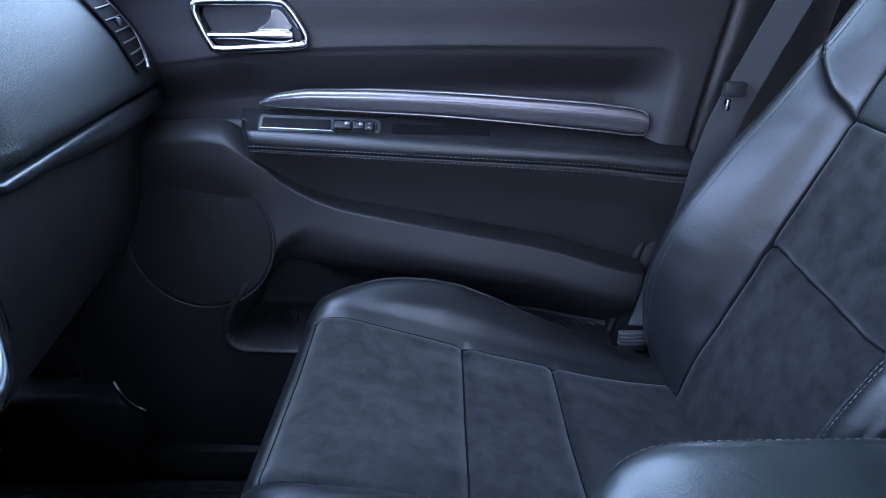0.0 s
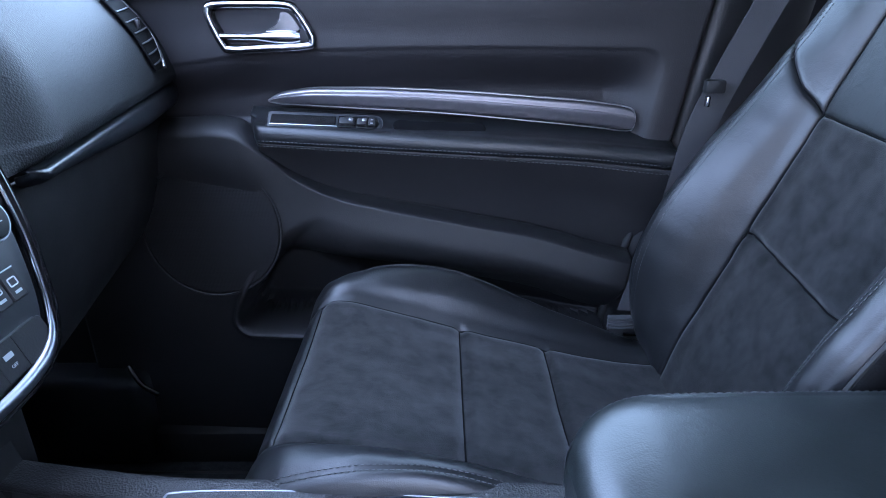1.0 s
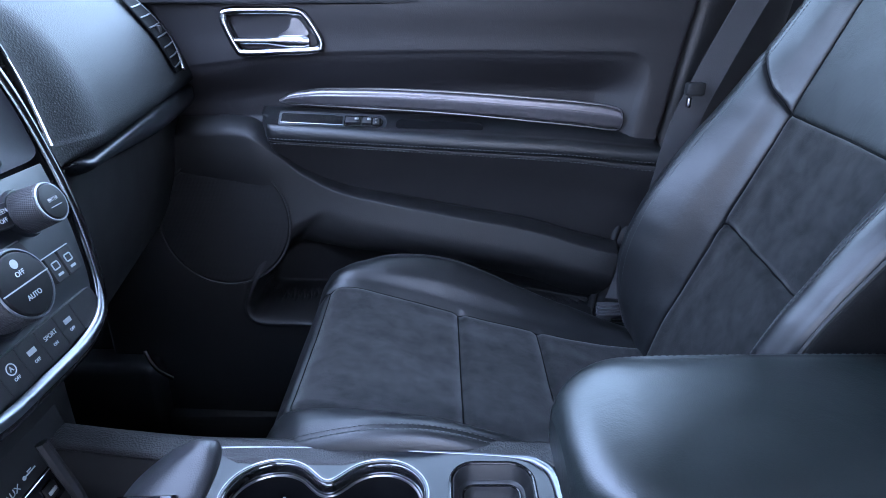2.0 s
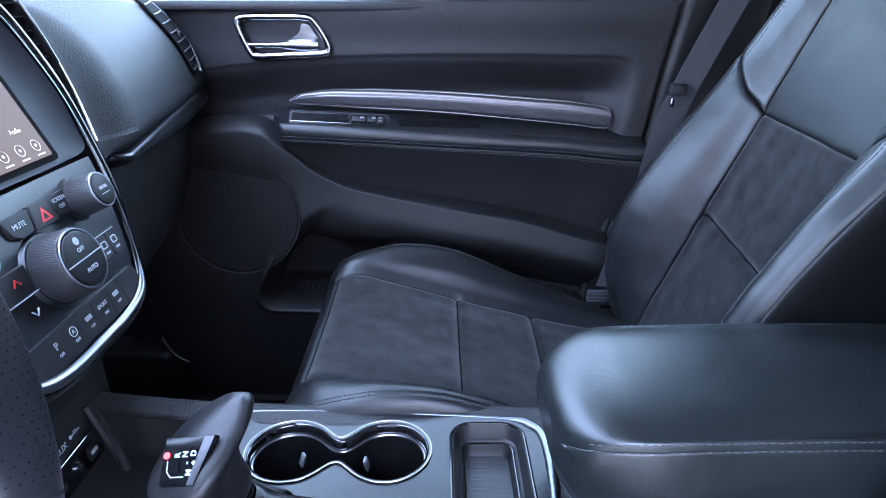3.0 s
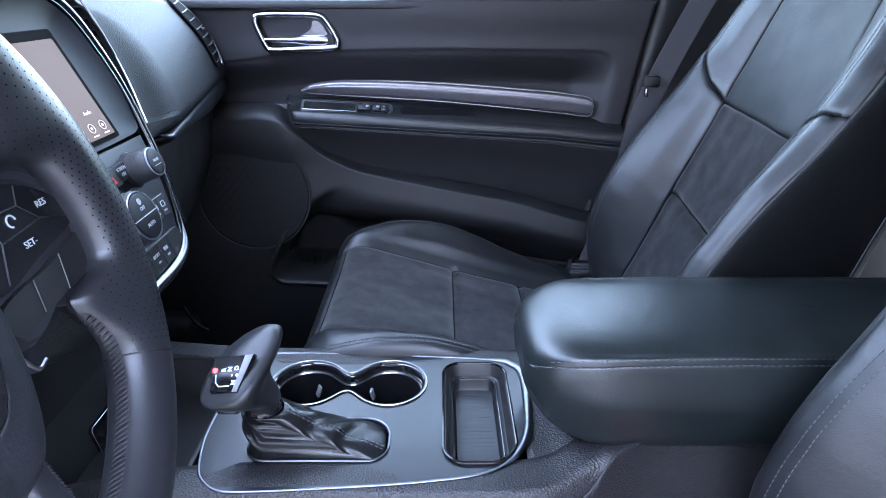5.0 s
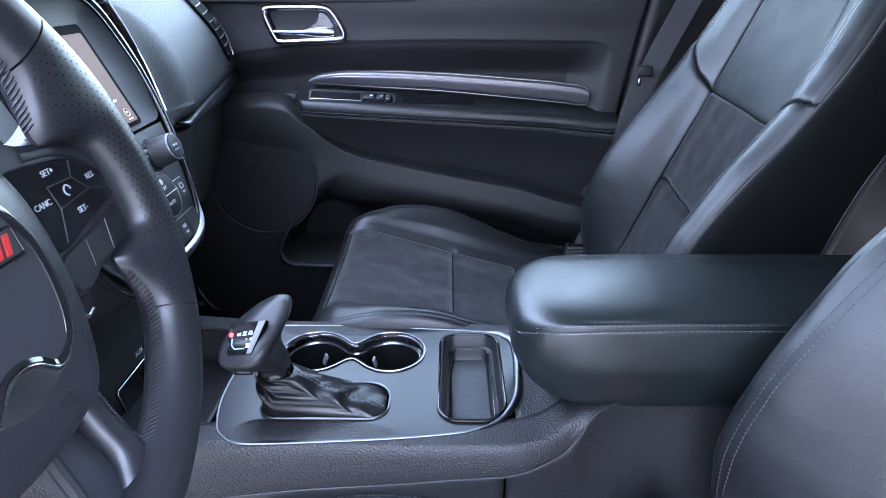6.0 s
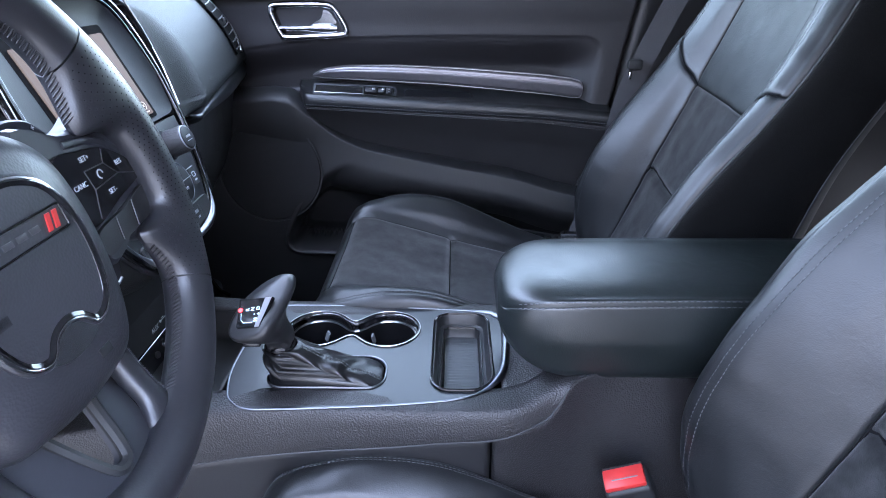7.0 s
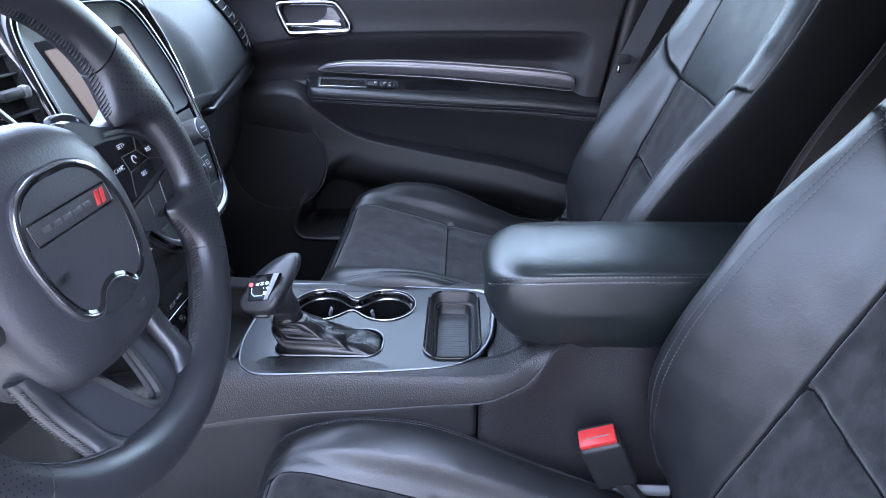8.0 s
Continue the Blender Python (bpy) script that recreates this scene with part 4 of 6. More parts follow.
bm = plate(curve_through([(0.004, -0.006), (0.020, 0.004), (0.028, 0.016), (0.032, 0.026), (0.046, 0.024), (0.056, 0.010), (0.060, -0.004), (0.030, -0.010)], 40, closed=True)[::-1], 0.010, hm @ Matrix.Translation((0, 0, 0.004)), 0.003)
part("lever_root", bm, SILVER, lv)

# speaker grille
sp = np.array([(math.cos(a) * 0.119, math.sin(a) * 0.119) for a in np.linspace(0, 2 * np.pi, 80, endpoint=False)])
gm = axes((-0.397, door_y(-0.4) - 0.0525, 0.486), (1, 0.0, 0), (0, 0.1, 0.995), (0, -0.995, 0.1))
part("speaker_grille", plate(sp, 0.012, gm, 0.004), GRILLE, door, "perforated speaker grille")
part("grille_border", tube(np.array([gm @ Vector((p[0] * 1.01, p[1] * 1.01, 0.0005)) for p in sp]), 0.0020, closed=True, n=6, up=(0, -1, 0)), PLASTIC, door)

# switch panel
sm = axes((-0.188, door_y(-0.19) - 0.038, 0.6720), (0.998, 0, -0.045), (0.04, 0.75, 0.66), (0.03, -0.66, 0.75))
part("switch_panel", plate(rounded(0.185, 0.028, (0.013, 0.004, 0.004, 0.013)), 0.006, sm, 0.001), SATIN, door, "satin switch panel")
part("blank_inlay", plate(rounded(0.104, 0.018, 0.002), 0.002, sm @ Matrix.Translation((-0.035, 0.001, 0.0012)), 0.0005), GLOSS, door, "gloss black inlay")
part("inlay_edge", tube([sm @ Vector((x, -0.0095, 0.0014)) for x in np.linspace(-0.088, 0.020, 12)], 0.0006, n=5), EDGE, door)
part("switch_well", plate(rounded(0.066, 0.022, (0.010, 0.002, 0.002, 0.010)), 0.002, sm @ Matrix.Translation((0.054, 0, 0.0012)), 0.0005), GLOSS, door, "gloss switch bed")
for x, w in ((0.036, 0.026), (0.060, 0.016)):
    sw = part("window_switch", rbox((w, 0.013, 0.006), (x, 0, 0.003), 0.002, m=sm), DARK, door)
    part("switch_tip", rbox((0.007, 0.005, 0.002), (x + w * 0.25, 0.002, 0.0062), 0.0008, m=sm), EDGE, sw)
lock = part("lock_switch", rbox((0.012, 0.015, 0.004), (0.076, 0, 0.003), 0.0015, m=sm), DARK, door)
for v in (-0.0035, 0.0035):
    part("lock_mark", rbox((0.004, 0.0022, 0.0006), (0.076, v, 0.0054), 0.0002, m=sm), EDGE, lock)
part("switch_border", tube([sm @ Vector((p[0], p[1], 0.0)) for p in rounded(0.187, 0.030, (0.014, 0.005, 0.005, 0.014))], 0.0007, True, 5, (0, -0.66, 0.75)), PLASTIC, door)
part("pull_recess", plate(rounded(0.15, 0.020, 0.009), 0.003, sm @ Matrix.Translation((0.185, -0.001, 0.0004)), 0.001), VENT, door, "dark pull recess")
part("window_ledge", rbox((1.09, 0.140, 0.016), (-0.135, 0.776, 0.866), 0.004), DOORSKIN, door)
part("window_ledge", rbox((0.22, 0.110, 0.016), (0.520, 0.795, 0.866), 0.004), DOORSKIN, door)
part("lock_knob", cyl(0.0045, 0.022, 16, 0.0038, pose(0.339, 0.742, 0.880), 0.0012), GLOSS, door, "small black lock knob")
# outer skin behind the lining, window frame above
part("inner_shell", rbox((1.10, 0.03, 0.84), (-0.12, 0.835, 0.465), 0.01), DARK, door)

# ================= dashboard =================
dash = thing("dashboard", "black moulded dashboard with vents and centre stack", "dashboard")
YS = 0.03


def dash_x(y):
    return -0.322 - 0.195 * max(0.0, abs(y) - 0.16)


def dash_profile(y, n=80):
    x0 = dash_x(y)
    dz = 0.031 * sstep(0.10, 0.19, abs(y))
    return curve_through([(x0 - 0.030, 0.694 + dz), (x0 - 0.006, 0.699 + dz), (x0, 0.708 + dz), (x0 - 0.003, 0.725 + dz), (x0 - 0.018, 0.765 + dz), (x0 - 0.045, 0.815 + dz * 0.8), (x0 - 0.085, 0.868 + dz * 0.4), (x0 - 0.15, 0.905), (x0 - 0.28, 0.925), (x0 - 0.50, 0.915), (x0 - 0.75, 0.87)], n)


def on_dash(y, z, out=0.0):
    """The point of the pad's face at that height, moved out of it."""
    c = dash_profile(y, 160)[20:110]
    x = np.interp(z, c[:, 1], c[:, 0])
    g = (np.interp(z + 0.004, c[:, 1], c[:, 0]) - np.interp(z - 0.004, c[:, 1], c[:, 0])) / 0.008
    n = np.array((1.0, 0.0, -g)) / math.hypot(1, g)
    return np.array((x, y, z)) + out * n


def face_x(z):
    return lerp_table(z, [(0.55, -0.285), (0.604, -0.299), (0.64, -0.313), (0.70, -0.335), (0.742, -0.351), (0.80, -0.372), (0.85, -0.393), (0.90, -0.415)])


def vent_gap(a):
    """Width of the tall vent beside the stack, a from its foot to its top."""
    return 0.004 + 0.024 * math.sin(math.pi * min(1, max(0, a) * 0.62 + 0.02))


def pad_start(z):
    """Where the pad meets the stack's ring and the tall vent."""
    a = (z - 0.745) / 0.155
    low = lerp_table(z, [(0.66, 0.158), (0.70, 0.172), (0.745, 0.181), (0.80, 0.187)])
    return low if a < 0 else max(0.181, YS + 0.150 - 0.010 * min(a, 1) + vent_gap(min(a, 1)) + 0.002)


def dash_face(y1, n, sd=1):
    c0 = dash_profile(0.19)
    starts = [pad_start(z) for z in c0[:, 1]]
    rows = []
    for s in np.linspace(0, 1, n) ** 1.8:
        row = []
        for k, y0 in enumerate(starts):
            y = y0 + (y1 - y0) * s
            x, z = dash_profile(y)[k]
            d = y - y0
            f = 1 - sstep(0.0, 0.075, d)
            x = x * (1 - f) + min(x, float(face_x(z)) - 0.003) * f
            row.append((x, y, z))
        rows.append(row)
    return grid(np.array(rows), flip=True)


def dash_left(y0, y1, n):
    rows = []
    for y in np.linspace(y0, y1, n):
        c = dash_profile(y)
        rows.append(np.column_stack([c[:, 0], np.full(len(c), y), c[:, 1]]))
    return grid(np.array(rows), flip=True)


solid(part("dash_pad", dash_face(0.765, 56), DASH, dash, "grained black dash pad"), 0.004)
solid(part("dash_pad", dash_left(-0.74, -0.215, 50), DASH, dash, "grained black dash pad"), 0.004)
rows = []
for y in np.linspace(-0.14, 0.20, 20):
    c = curve_through([(-0.415, 0.885), (-0.45, 0.905), (-0.60, 0.925), (-0.82, 0.915), (-1.07, 0.87)], 30)
    rows.append(np.column_stack([c[:, 0], np.full(30, y), c[:, 1]]))
solid(part("dash_top", grid(np.array(rows), flip=True), DASH, dash), 0.004)


def under_strip(y0, y1):
    rows = []
    for y in np.linspace(y0, y1, 60):
        x0 = dash_x(y) - 0.002
        h = 0.014 + 0.026 * sstep(y0 - 0.04, y1 - 0.14, y)
        zt = 0.7235
        c = curve_through([(x0 - 0.020, zt + 0.004), (x0 - 0.008, zt + 0.001), (x0 - 0.003, zt - 0.16 * h), (x0 - 0.004, zt - 0.55 * h), (x0 - 0.014, zt - 0.9 * h), (x0 - 0.035, zt - h - 0.004)], 20)
        c = c[0] + (c - c[0]) * (0.45 + 0.55 * sstep(y0, y0 + 0.018, y))
        rows.append(np.column_stack([c[:, 0], np.full(20, y), c[:, 1]]))
    return grid(np.array(rows))


solid(part("dash_strip", under_strip(0.206, 0.75), SATIN, dash, "satin strip under the pad"), 0.003)


def under_panel(y0, y1):
    rows = []
    for y in np.linspace(y0, y1, 30):
        x0 = dash_x(y)
        c = curve_through([(x0 - 0.034, 0.712), (x0 - 0.036, 0.66), (x0 - 0.055, 0.56), (x0 - 0.10, 0.47), (x0 - 0.20, 0.42), (x0 - 0.55, 0.42)], 24)
        rows.append(np.column_stack([c[:, 0], np.full(24, y), c[:, 1]]))
    return grid(np.array(rows))


solid(part("glove_box", under_panel(0.19, 0.77), LOW_VINYL, dash, "black glove box"), 0.004)
solid(part("knee_panel", under_panel(-0.74, -0.13), DARK, dash), 0.004)


def slot_vent(yc, z0, z1, w, side, slats=9):
    """A tall crescent vent in the pad: dark throat, slats, bright outer edge."""
    v = part("air_vent", slot_shape(yc, z0, z1, w, side, 0.0052), VENT, dash, "dark crescent air vent")
    for k in range(slats):
        a = (k + 0.7) / (slats + 0.4)
        z = z0 + (z1 - z0) * a
        hw = w * slot_width(a)
        b = slot_mid(yc, a, side, w)
        p, q = on_dash(b - hw * 0.9, z - 0.002, 0.0056), on_dash(b + hw * 0.86, z + 0.002, 0.0056)
        part("vent_slat", tube([p, (p + q) / 2 + np.array((0.0015, 0, 0)), q], 0.0018, n=6, ry=0.0009), PLASTIC, v)
    e = [on_dash(slot_mid(yc, a, side, w) + side * w * slot_width(a) * 1.02, z0 + (z1 - z0) * a, 0.0054) for a in np.linspace(0.0, 1, 40)]
    sc = np.array([1.3 - 0.7 * sstep(0.1, 0.6, a) for a in np.linspace(0, 1, 40)])
    part("vent_edge", sweep(e, ring(0.0032, 8, 0.0018), False, (1, 0, 0.4), sc), PLASTIC, v)
    part("vent_tip", sweep(np.array(e[:14]) + np.array((0.0012, 0, 0.0004)), ring(0.0026, 8, 0.0014), False, (1, 0, 0.4), sc[:14] * np.linspace(1, 0.15, 14)), EDGE, v, "satin vent edge")
    e = [on_dash(slot_mid(yc, a, side, w) - side * w * slot_width(a) * 1.0, z0 + (z1 - z0) * a, 0.005) for a in np.linspace(0, 1, 40)]
    part("vent_lip", tube(e, 0.0016, n=6, up=(1, 0, 0.4)), VENT, v)
    zc = z0 + 0.45 * (z1 - z0)
    part("vent_tab", rbox((0.006, 0.008, 0.012), on_dash(slot_mid(yc, 0.45, side, w), zc, 0.008), 0.002), PLASTIC, v)
    return v


def slot_width(a):
    return 0.25 + 0.75 * math.sin(math.pi * min(max(a * 0.9 + 0.08, 0), 1)) ** 0.7


def slot_mid(yc, a, side, w):
    return yc + side * w * 0.9 * (0.5 - abs(a - 0.35)) - side * w * 0.4


def slot_shape(yc, z0, z1, w, side, out):
    rows = []
    for a in np.linspace(0, 1, 40):
        z, m, h = z0 + (z1 - z0) * a, slot_mid(yc, a, side, w), w * slot_width(a)
        rows.append([on_dash(m + h * b, z, out) for b in np.linspace(-1, 1, 8)])
    return grid(np.array(rows))


slot_vent(0.652, 0.758, 0.890, 0.044, 1)

part("tunnel_side", rbox((0.74, 0.30, 0.70), (-0.84, 0.025, 0.35), 0.03, 3), DARK, dash)

# ---- centre stack ----
stack = thing("centre_stack", "black centre stack with touch screen, knobs and chrome surround", "control panel")
LOOP = [(0.000, 0.6035), (0.050, 0.6045), (0.084, 0.613), (0.105, 0.634), (0.120, 0.665), (0.131, 0.70), (0.138, 0.742), (0.139, 0.79), (0.133, 0.835), (0.124, 0.866), (0.108, 0.883), (0.080, 0.8885), (0.0, 0.890)]
LOOP = LOOP + [(-y, z) for y, z in LOOP[-2:0:-1]]


lp = curve_through(LOOP, 160, closed=True)
loop3 = np.column_stack([face_x(lp[:, 1]), lp[:, 0] + YS, lp[:, 1]])
nrm = np.array((0.93, 0, 0.36))
wide = 0.0007 + 0.0046 * (1 - np.array([sstep(0.604, 0.640, z) for z in lp[:, 1]]))
part("chrome_surround", sweep(loop3 + 0.002 * nrm, ring(1.0, 10, 0.75), True, nrm, wide), TRIM_EDGE, stack, "chrome surround")
out3 = loop3 + np.column_stack([np.zeros(160), lp[:, 0] * 0.07, (lp[:, 1] - 0.745) * 0.045]) - 0.003 * nrm
part("gloss_surround", sweep(out3, ring(0.0055, 10, 0.0045), True, nrm), GLOSS, stack, "gloss black outer ring")
# side cheeks and body behind the ring
back = out3 + np.column_stack([-0.10 * np.ones(160), np.sign(lp[:, 0]) * 0.050 * np.clip(np.abs(lp[:, 0]) / 0.12, 0, 1), np.where(lp[:, 1] < 0.63, -0.045, 0.0)])
mid = out3 * 0.62 + back * 0.38 + np.column_stack([0.012 * np.ones(160), np.sign(lp[:, 0]) * 0.010 * np.clip(np.abs(lp[:, 0]) / 0.12, 0, 1), np.zeros(160)])
part("stack_cheek", grid(np.array([out3, out3 * 0.8 + mid * 0.2 + 0.002 * nrm, mid, back]), close_v=True, flip=True), DASH, stack, "grained side cheeks")
part("stack_foot", rbox((0.10, 0.36, 0.20), (-0.46, YS, 0.50), 0.02, m=None), DARK, stack)
# lower control panel
PN = Vector((0.935, 0, 0.355)).normalized()
PM = axes((-0.344, YS, 0.709), (0, 1, 0), (-PN.z, 0, PN.x), PN)
low = [(y, (z - 0.709) / PN.x) for y, z in lp if z < 0.741]
lowo = np.array(sorted([p for p in low], key=lambda p: math.atan2(p[1] + 0.02, p[0])))
lowo = lowo * np.array((0.985, 0.985))
bm = plate(lowo, 0.02, PM, 0.0)
part("control_panel", bm, SATIN, stack, "satin dark control panel")
# screen bay: funnel from the ring to the display
SN = Vector((0.906, 0, 0.423)).normalized()
SM = axes((-0.381, YS, 0.793), (0, 1, 0), (-SN.z, 0, SN.x), SN)
up = curve_through([(0.0, 0.7405), (0.09, 0.7405), (0.130, 0.744), (0.137, 0.765), (0.138, 0.80), (0.132, 0.838), (0.122, 0.866), (0.106, 0.8815), (0.08, 0.8865), (0.0, 0.888),
                    (-0.08, 0.8865), (-0.106, 0.8815), (-0.122, 0.866), (-0.132, 0.838), (-0.138, 0.80), (-0.137, 0.765), (-0.130, 0.744), (-0.09, 0.7405)], 120, closed=True)
o3 = np.column_stack([face_x(up[:, 1]) - 0.001, up[:, 0] + YS, up[:, 1]])
ctr = np.array((0.0, 0.800))
inn = []
for p in up:
    d = p - ctr
    k = min(0.092 / max(abs(d[0]), 1e-6), 0.060 / max(abs(d[1]), 1e-6))
    q = d * min(k, 1.0)
    inn.append(SM @ Vector((q[0], q[1] + 0.007, 0.002)))
inn = np.array([tuple(v) for v in inn])
m1 = o3 * 0.55 + inn * 0.45 + np.array((-0.004, 0, 0))
part("screen_bay", grid(np.array([o3, m1, inn]), close_v=True, flip=False), BAY, stack, "dark screen bay", 60)
part("bezel_glass", plate(rounded(0.188, 0.124, 0.004), 0.004, SM @ Matrix.Translation((0, 0.007, 0.0025)), 0.0005), VENT, stack, "black screen border")
part("display", plate(rounded(0.172, 0.108, 0.002), 0.002, SM @ Matrix.Translation((0, 0.004, 0.0040)), 0.0004), SCREEN, stack, "lit greyish touch display")
for k in range(6):
    u = 0.072 - 0.0215 * k
    o = SM @ Matrix.Translation((u, -0.038, 0.0046))
    part("screen_icon", tube([o @ Vector((0.0050 * math.cos(a), 0.0050 * math.sin(a), 0)) for a in np.linspace(0, 6.283, 20, endpoint=False)], 0.0004, True, 5, SN), ICON, stack)
    part("screen_icon", cyl(0.0014, 0.0006, 12, m=o), ICON, stack)
    part("icon_caption", rbox((0.010, 0.0014, 0.0004), (0, -0.0085, 0), 0, m=o), ICON, stack)
text("screen_text", "Audio", 0.006, SM @ Matrix.Translation((0.060, -0.022, 0.0046)), ICON, stack)


def panel_knob(u, v, r, h, knurl_h):
    k = part("knob", cyl(r, knurl_h, 40, r * 0.93, PM @ Matrix.Translation((u, v, knurl_h / 2)), 0.002), KNURL, stack, "knurled rotary knob")
    part("knob_skirt", cyl(r * 1.12, 0.004, 40, r * 1.05, PM @ Matrix.Translation((u, v, 0.002))), SATIN, k)
    part("knob_ring", tube([PM @ Vector((u + r * 0.86 * math.cos(a), v + r * 0.86 * math.sin(a), knurl_h + 0.0005)) for a in np.linspace(0, 6.283, 40, endpoint=False)], 0.0009, True, 6, PN), TRIM_EDGE, k, "bright ring")
    part("knob_cap", cyl(r * 0.82, 0.003, 36, r * 0.78, PM @ Matrix.Translation((u, v, knurl_h + 0.0008)), 0.0006), CAP, k, "satin black cap")
    return k


def at(u, v, h=0.0):
    return PM @ Matrix.Translation((u, v, h))


def button(outline, u, v, name="panel_button", h=0.004, mat=None):
    return part(name, plate(outline, h, at(u, v, h), 0.0012), mat or DARK, stack)


k1 = panel_knob(0.082, -0.002, 0.0185, 0.03, 0.028)
panel_knob(-0.082, -0.002, 0.0185, 0.03, 0.028)
k2 = panel_knob(0.006, -0.042, 0.030, 0.03, 0.030)
text("knob_text", "ENTER", 0.0042, at(0.082, -0.0005, 0.0306), PRINT, k1)
part("knob_mark", rbox((0.014, 0.0006, 0.0003), (0, 0, 0), 0, m=at(0.082, -0.006, 0.0306)), PRINT, k1)
text("knob_text", "OFF", 0.0055, at(0.006, -0.034, 0.0326), PRINT, k2)
text("knob_text", "AUTO", 0.0055, at(0.006, -0.052, 0.0326), PRINT, k2)
part("knob_line", rbox((0.050, 0.0009, 0.0004), (0, 0, 0), 0, m=at(0.006, -0.042, 0.0326)), PRINT, k2)
part("fan_mark", cyl(0.0035, 0.0003, 12, m=at(0.006, -0.0265, 0.0326)), PRINT, k2)
tr = np.array([(-0.017, 0.009), (0.017, 0.009), (0.014, -0.006), (0.004, -0.011), (-0.012, -0.009)])[::-1]
button(tr, 0.057, 0.003, "screen_off_button")
text("button_text", "SCREEN", 0.0052, at(0.056, 0.006, 0.0042), PRINT, stack)
text("button_text", "OFF", 0.0052, at(0.056, -0.0005, 0.0042), PRINT, stack)
button(tr * np.array((-1, 1))[None, :], 0.001 - 0.002, 0.002, "mute_button")
text("button_text", "MUTE", 0.0062, at(-0.002, 0.002, 0.0042), PRINT, stack)
button(np.array([(-0.012, 0.012), (0.012, 0.012), (0.015, -0.009), (-0.015, -0.009)])[::-1], 0.029, 0.0, "hazard_button", 0.005)
tri = np.array([(0, 0.007), (-0.0075, -0.005), (0.0075, -0.005)])
part("hazard_mark", frame_ring(tri, tri * 0.55 + np.array((0, -0.0006)), 0.0006, at(0.029, 0.0, 0.0056)), REDPRINT, stack, "red hazard triangle")
button(np.array([(-0.016, 0.008), (0.012, 0.008), (0.018, -0.010), (-0.018, -0.010)])[::-1], 0.045, -0.026, "temperature_button")
button(np.array([(-0.018, 0.010), (0.018, 0.010), (0.014, -0.012), (-0.018, -0.012)])[::-1], -0.040, -0.034, "temperature_button")
for u, v, sgn, mt in ((0.052, -0.030, 1, REDPRINT), (-0.040, -0.034, 1, REDPRINT), (-0.040, -0.060, -1, PRINT)):
    part("arrow_mark", tube([at(u, v, 0.0046) @ Vector(p) for p in ((-0.004, -0.002 * sgn, 0), (0, 0.003 * sgn, 0), (0.004, -0.002 * sgn, 0))], 0.0007, n=5, up=PN), mt, stack)
for u in (0.075, 0.093):
    button(rounded(0.0165, 0.024, 0.002), u, -0.052, "defrost_button")
    part("defrost_mark", tube([at(u, -0.050, 0.0042) @ Vector((p[0], p[1], 0)) for p in rounded(0.008, 0.006, 0.001, 2)], 0.0006, True, 5, PN), PRINT, stack)
    part("defrost_mark", rbox((0.007, 0.0022, 0.0003), (0, -0.007, 0.0042), 0, m=at(u, -0.051)), PRINT, stack)
part("panel_line", rbox((0.062, 0.0009, 0.0006), (0, 0, 0.001), 0, m=at(0.070, -0.040, 0.003)), PRINT, stack)
part("panel_line", rbox((0.05, 0.0009, 0.0006), (0, 0, 0.001), 0, m=at(-0.045, -0.047, 0.003)), PRINT, stack)
# button row along the bottom
button(rounded(0.19, 0.027, 0.004), 0.0, -0.0935, "button_strip", 0.005, PLASTIC)
for i, w in enumerate(("P", "A", "ECO", "SPORT", "OFF", "")):
    u = -0.045 + 0.0235 * i
    if i < 5:
        if w in ("SPORT",):
            text("button_text", w, 0.0052, at(u, -0.0905, 0.0054), PRINT, stack)
        elif w in ("P",):
            text("button_text", "P", 0.0085, at(u, -0.0905, 0.0054), PRINT, stack, 0.0002)
        elif w == "A":
            text("button_text", "A", 0.0055, at(u, -0.0905, 0.0054), PRINT, stack)
            part("button_mark", tube([at(u, -0.0905, 0.0054) @ Vector((0.0042 * math.cos(a), 0.0042 * math.sin(a), 0)) for a in np.linspace(0, 6.283, 16, endpoint=False)], 0.0005, True, 4, PN), PRINT, stack)
        else:
            part("button_mark", rbox((0.009, 0.004, 0.0003), (0, 0, 0), 0, m=at(u, -0.0905, 0.0054)), PRINT, stack)
        text("button_text", "OFF" if i in (1, 2, 4) else "ON" if i == 3 else "OFF", 0.0036, at(u, -0.0985, 0.0054), PRINT, stack)
    if i:
        part("row_gap", rbox((0.0008, 0.026, 0.0006), (0, 0, 0), 0, m=at(u - 0.01175, -0.0935, 0.0052)), DARK, stack)

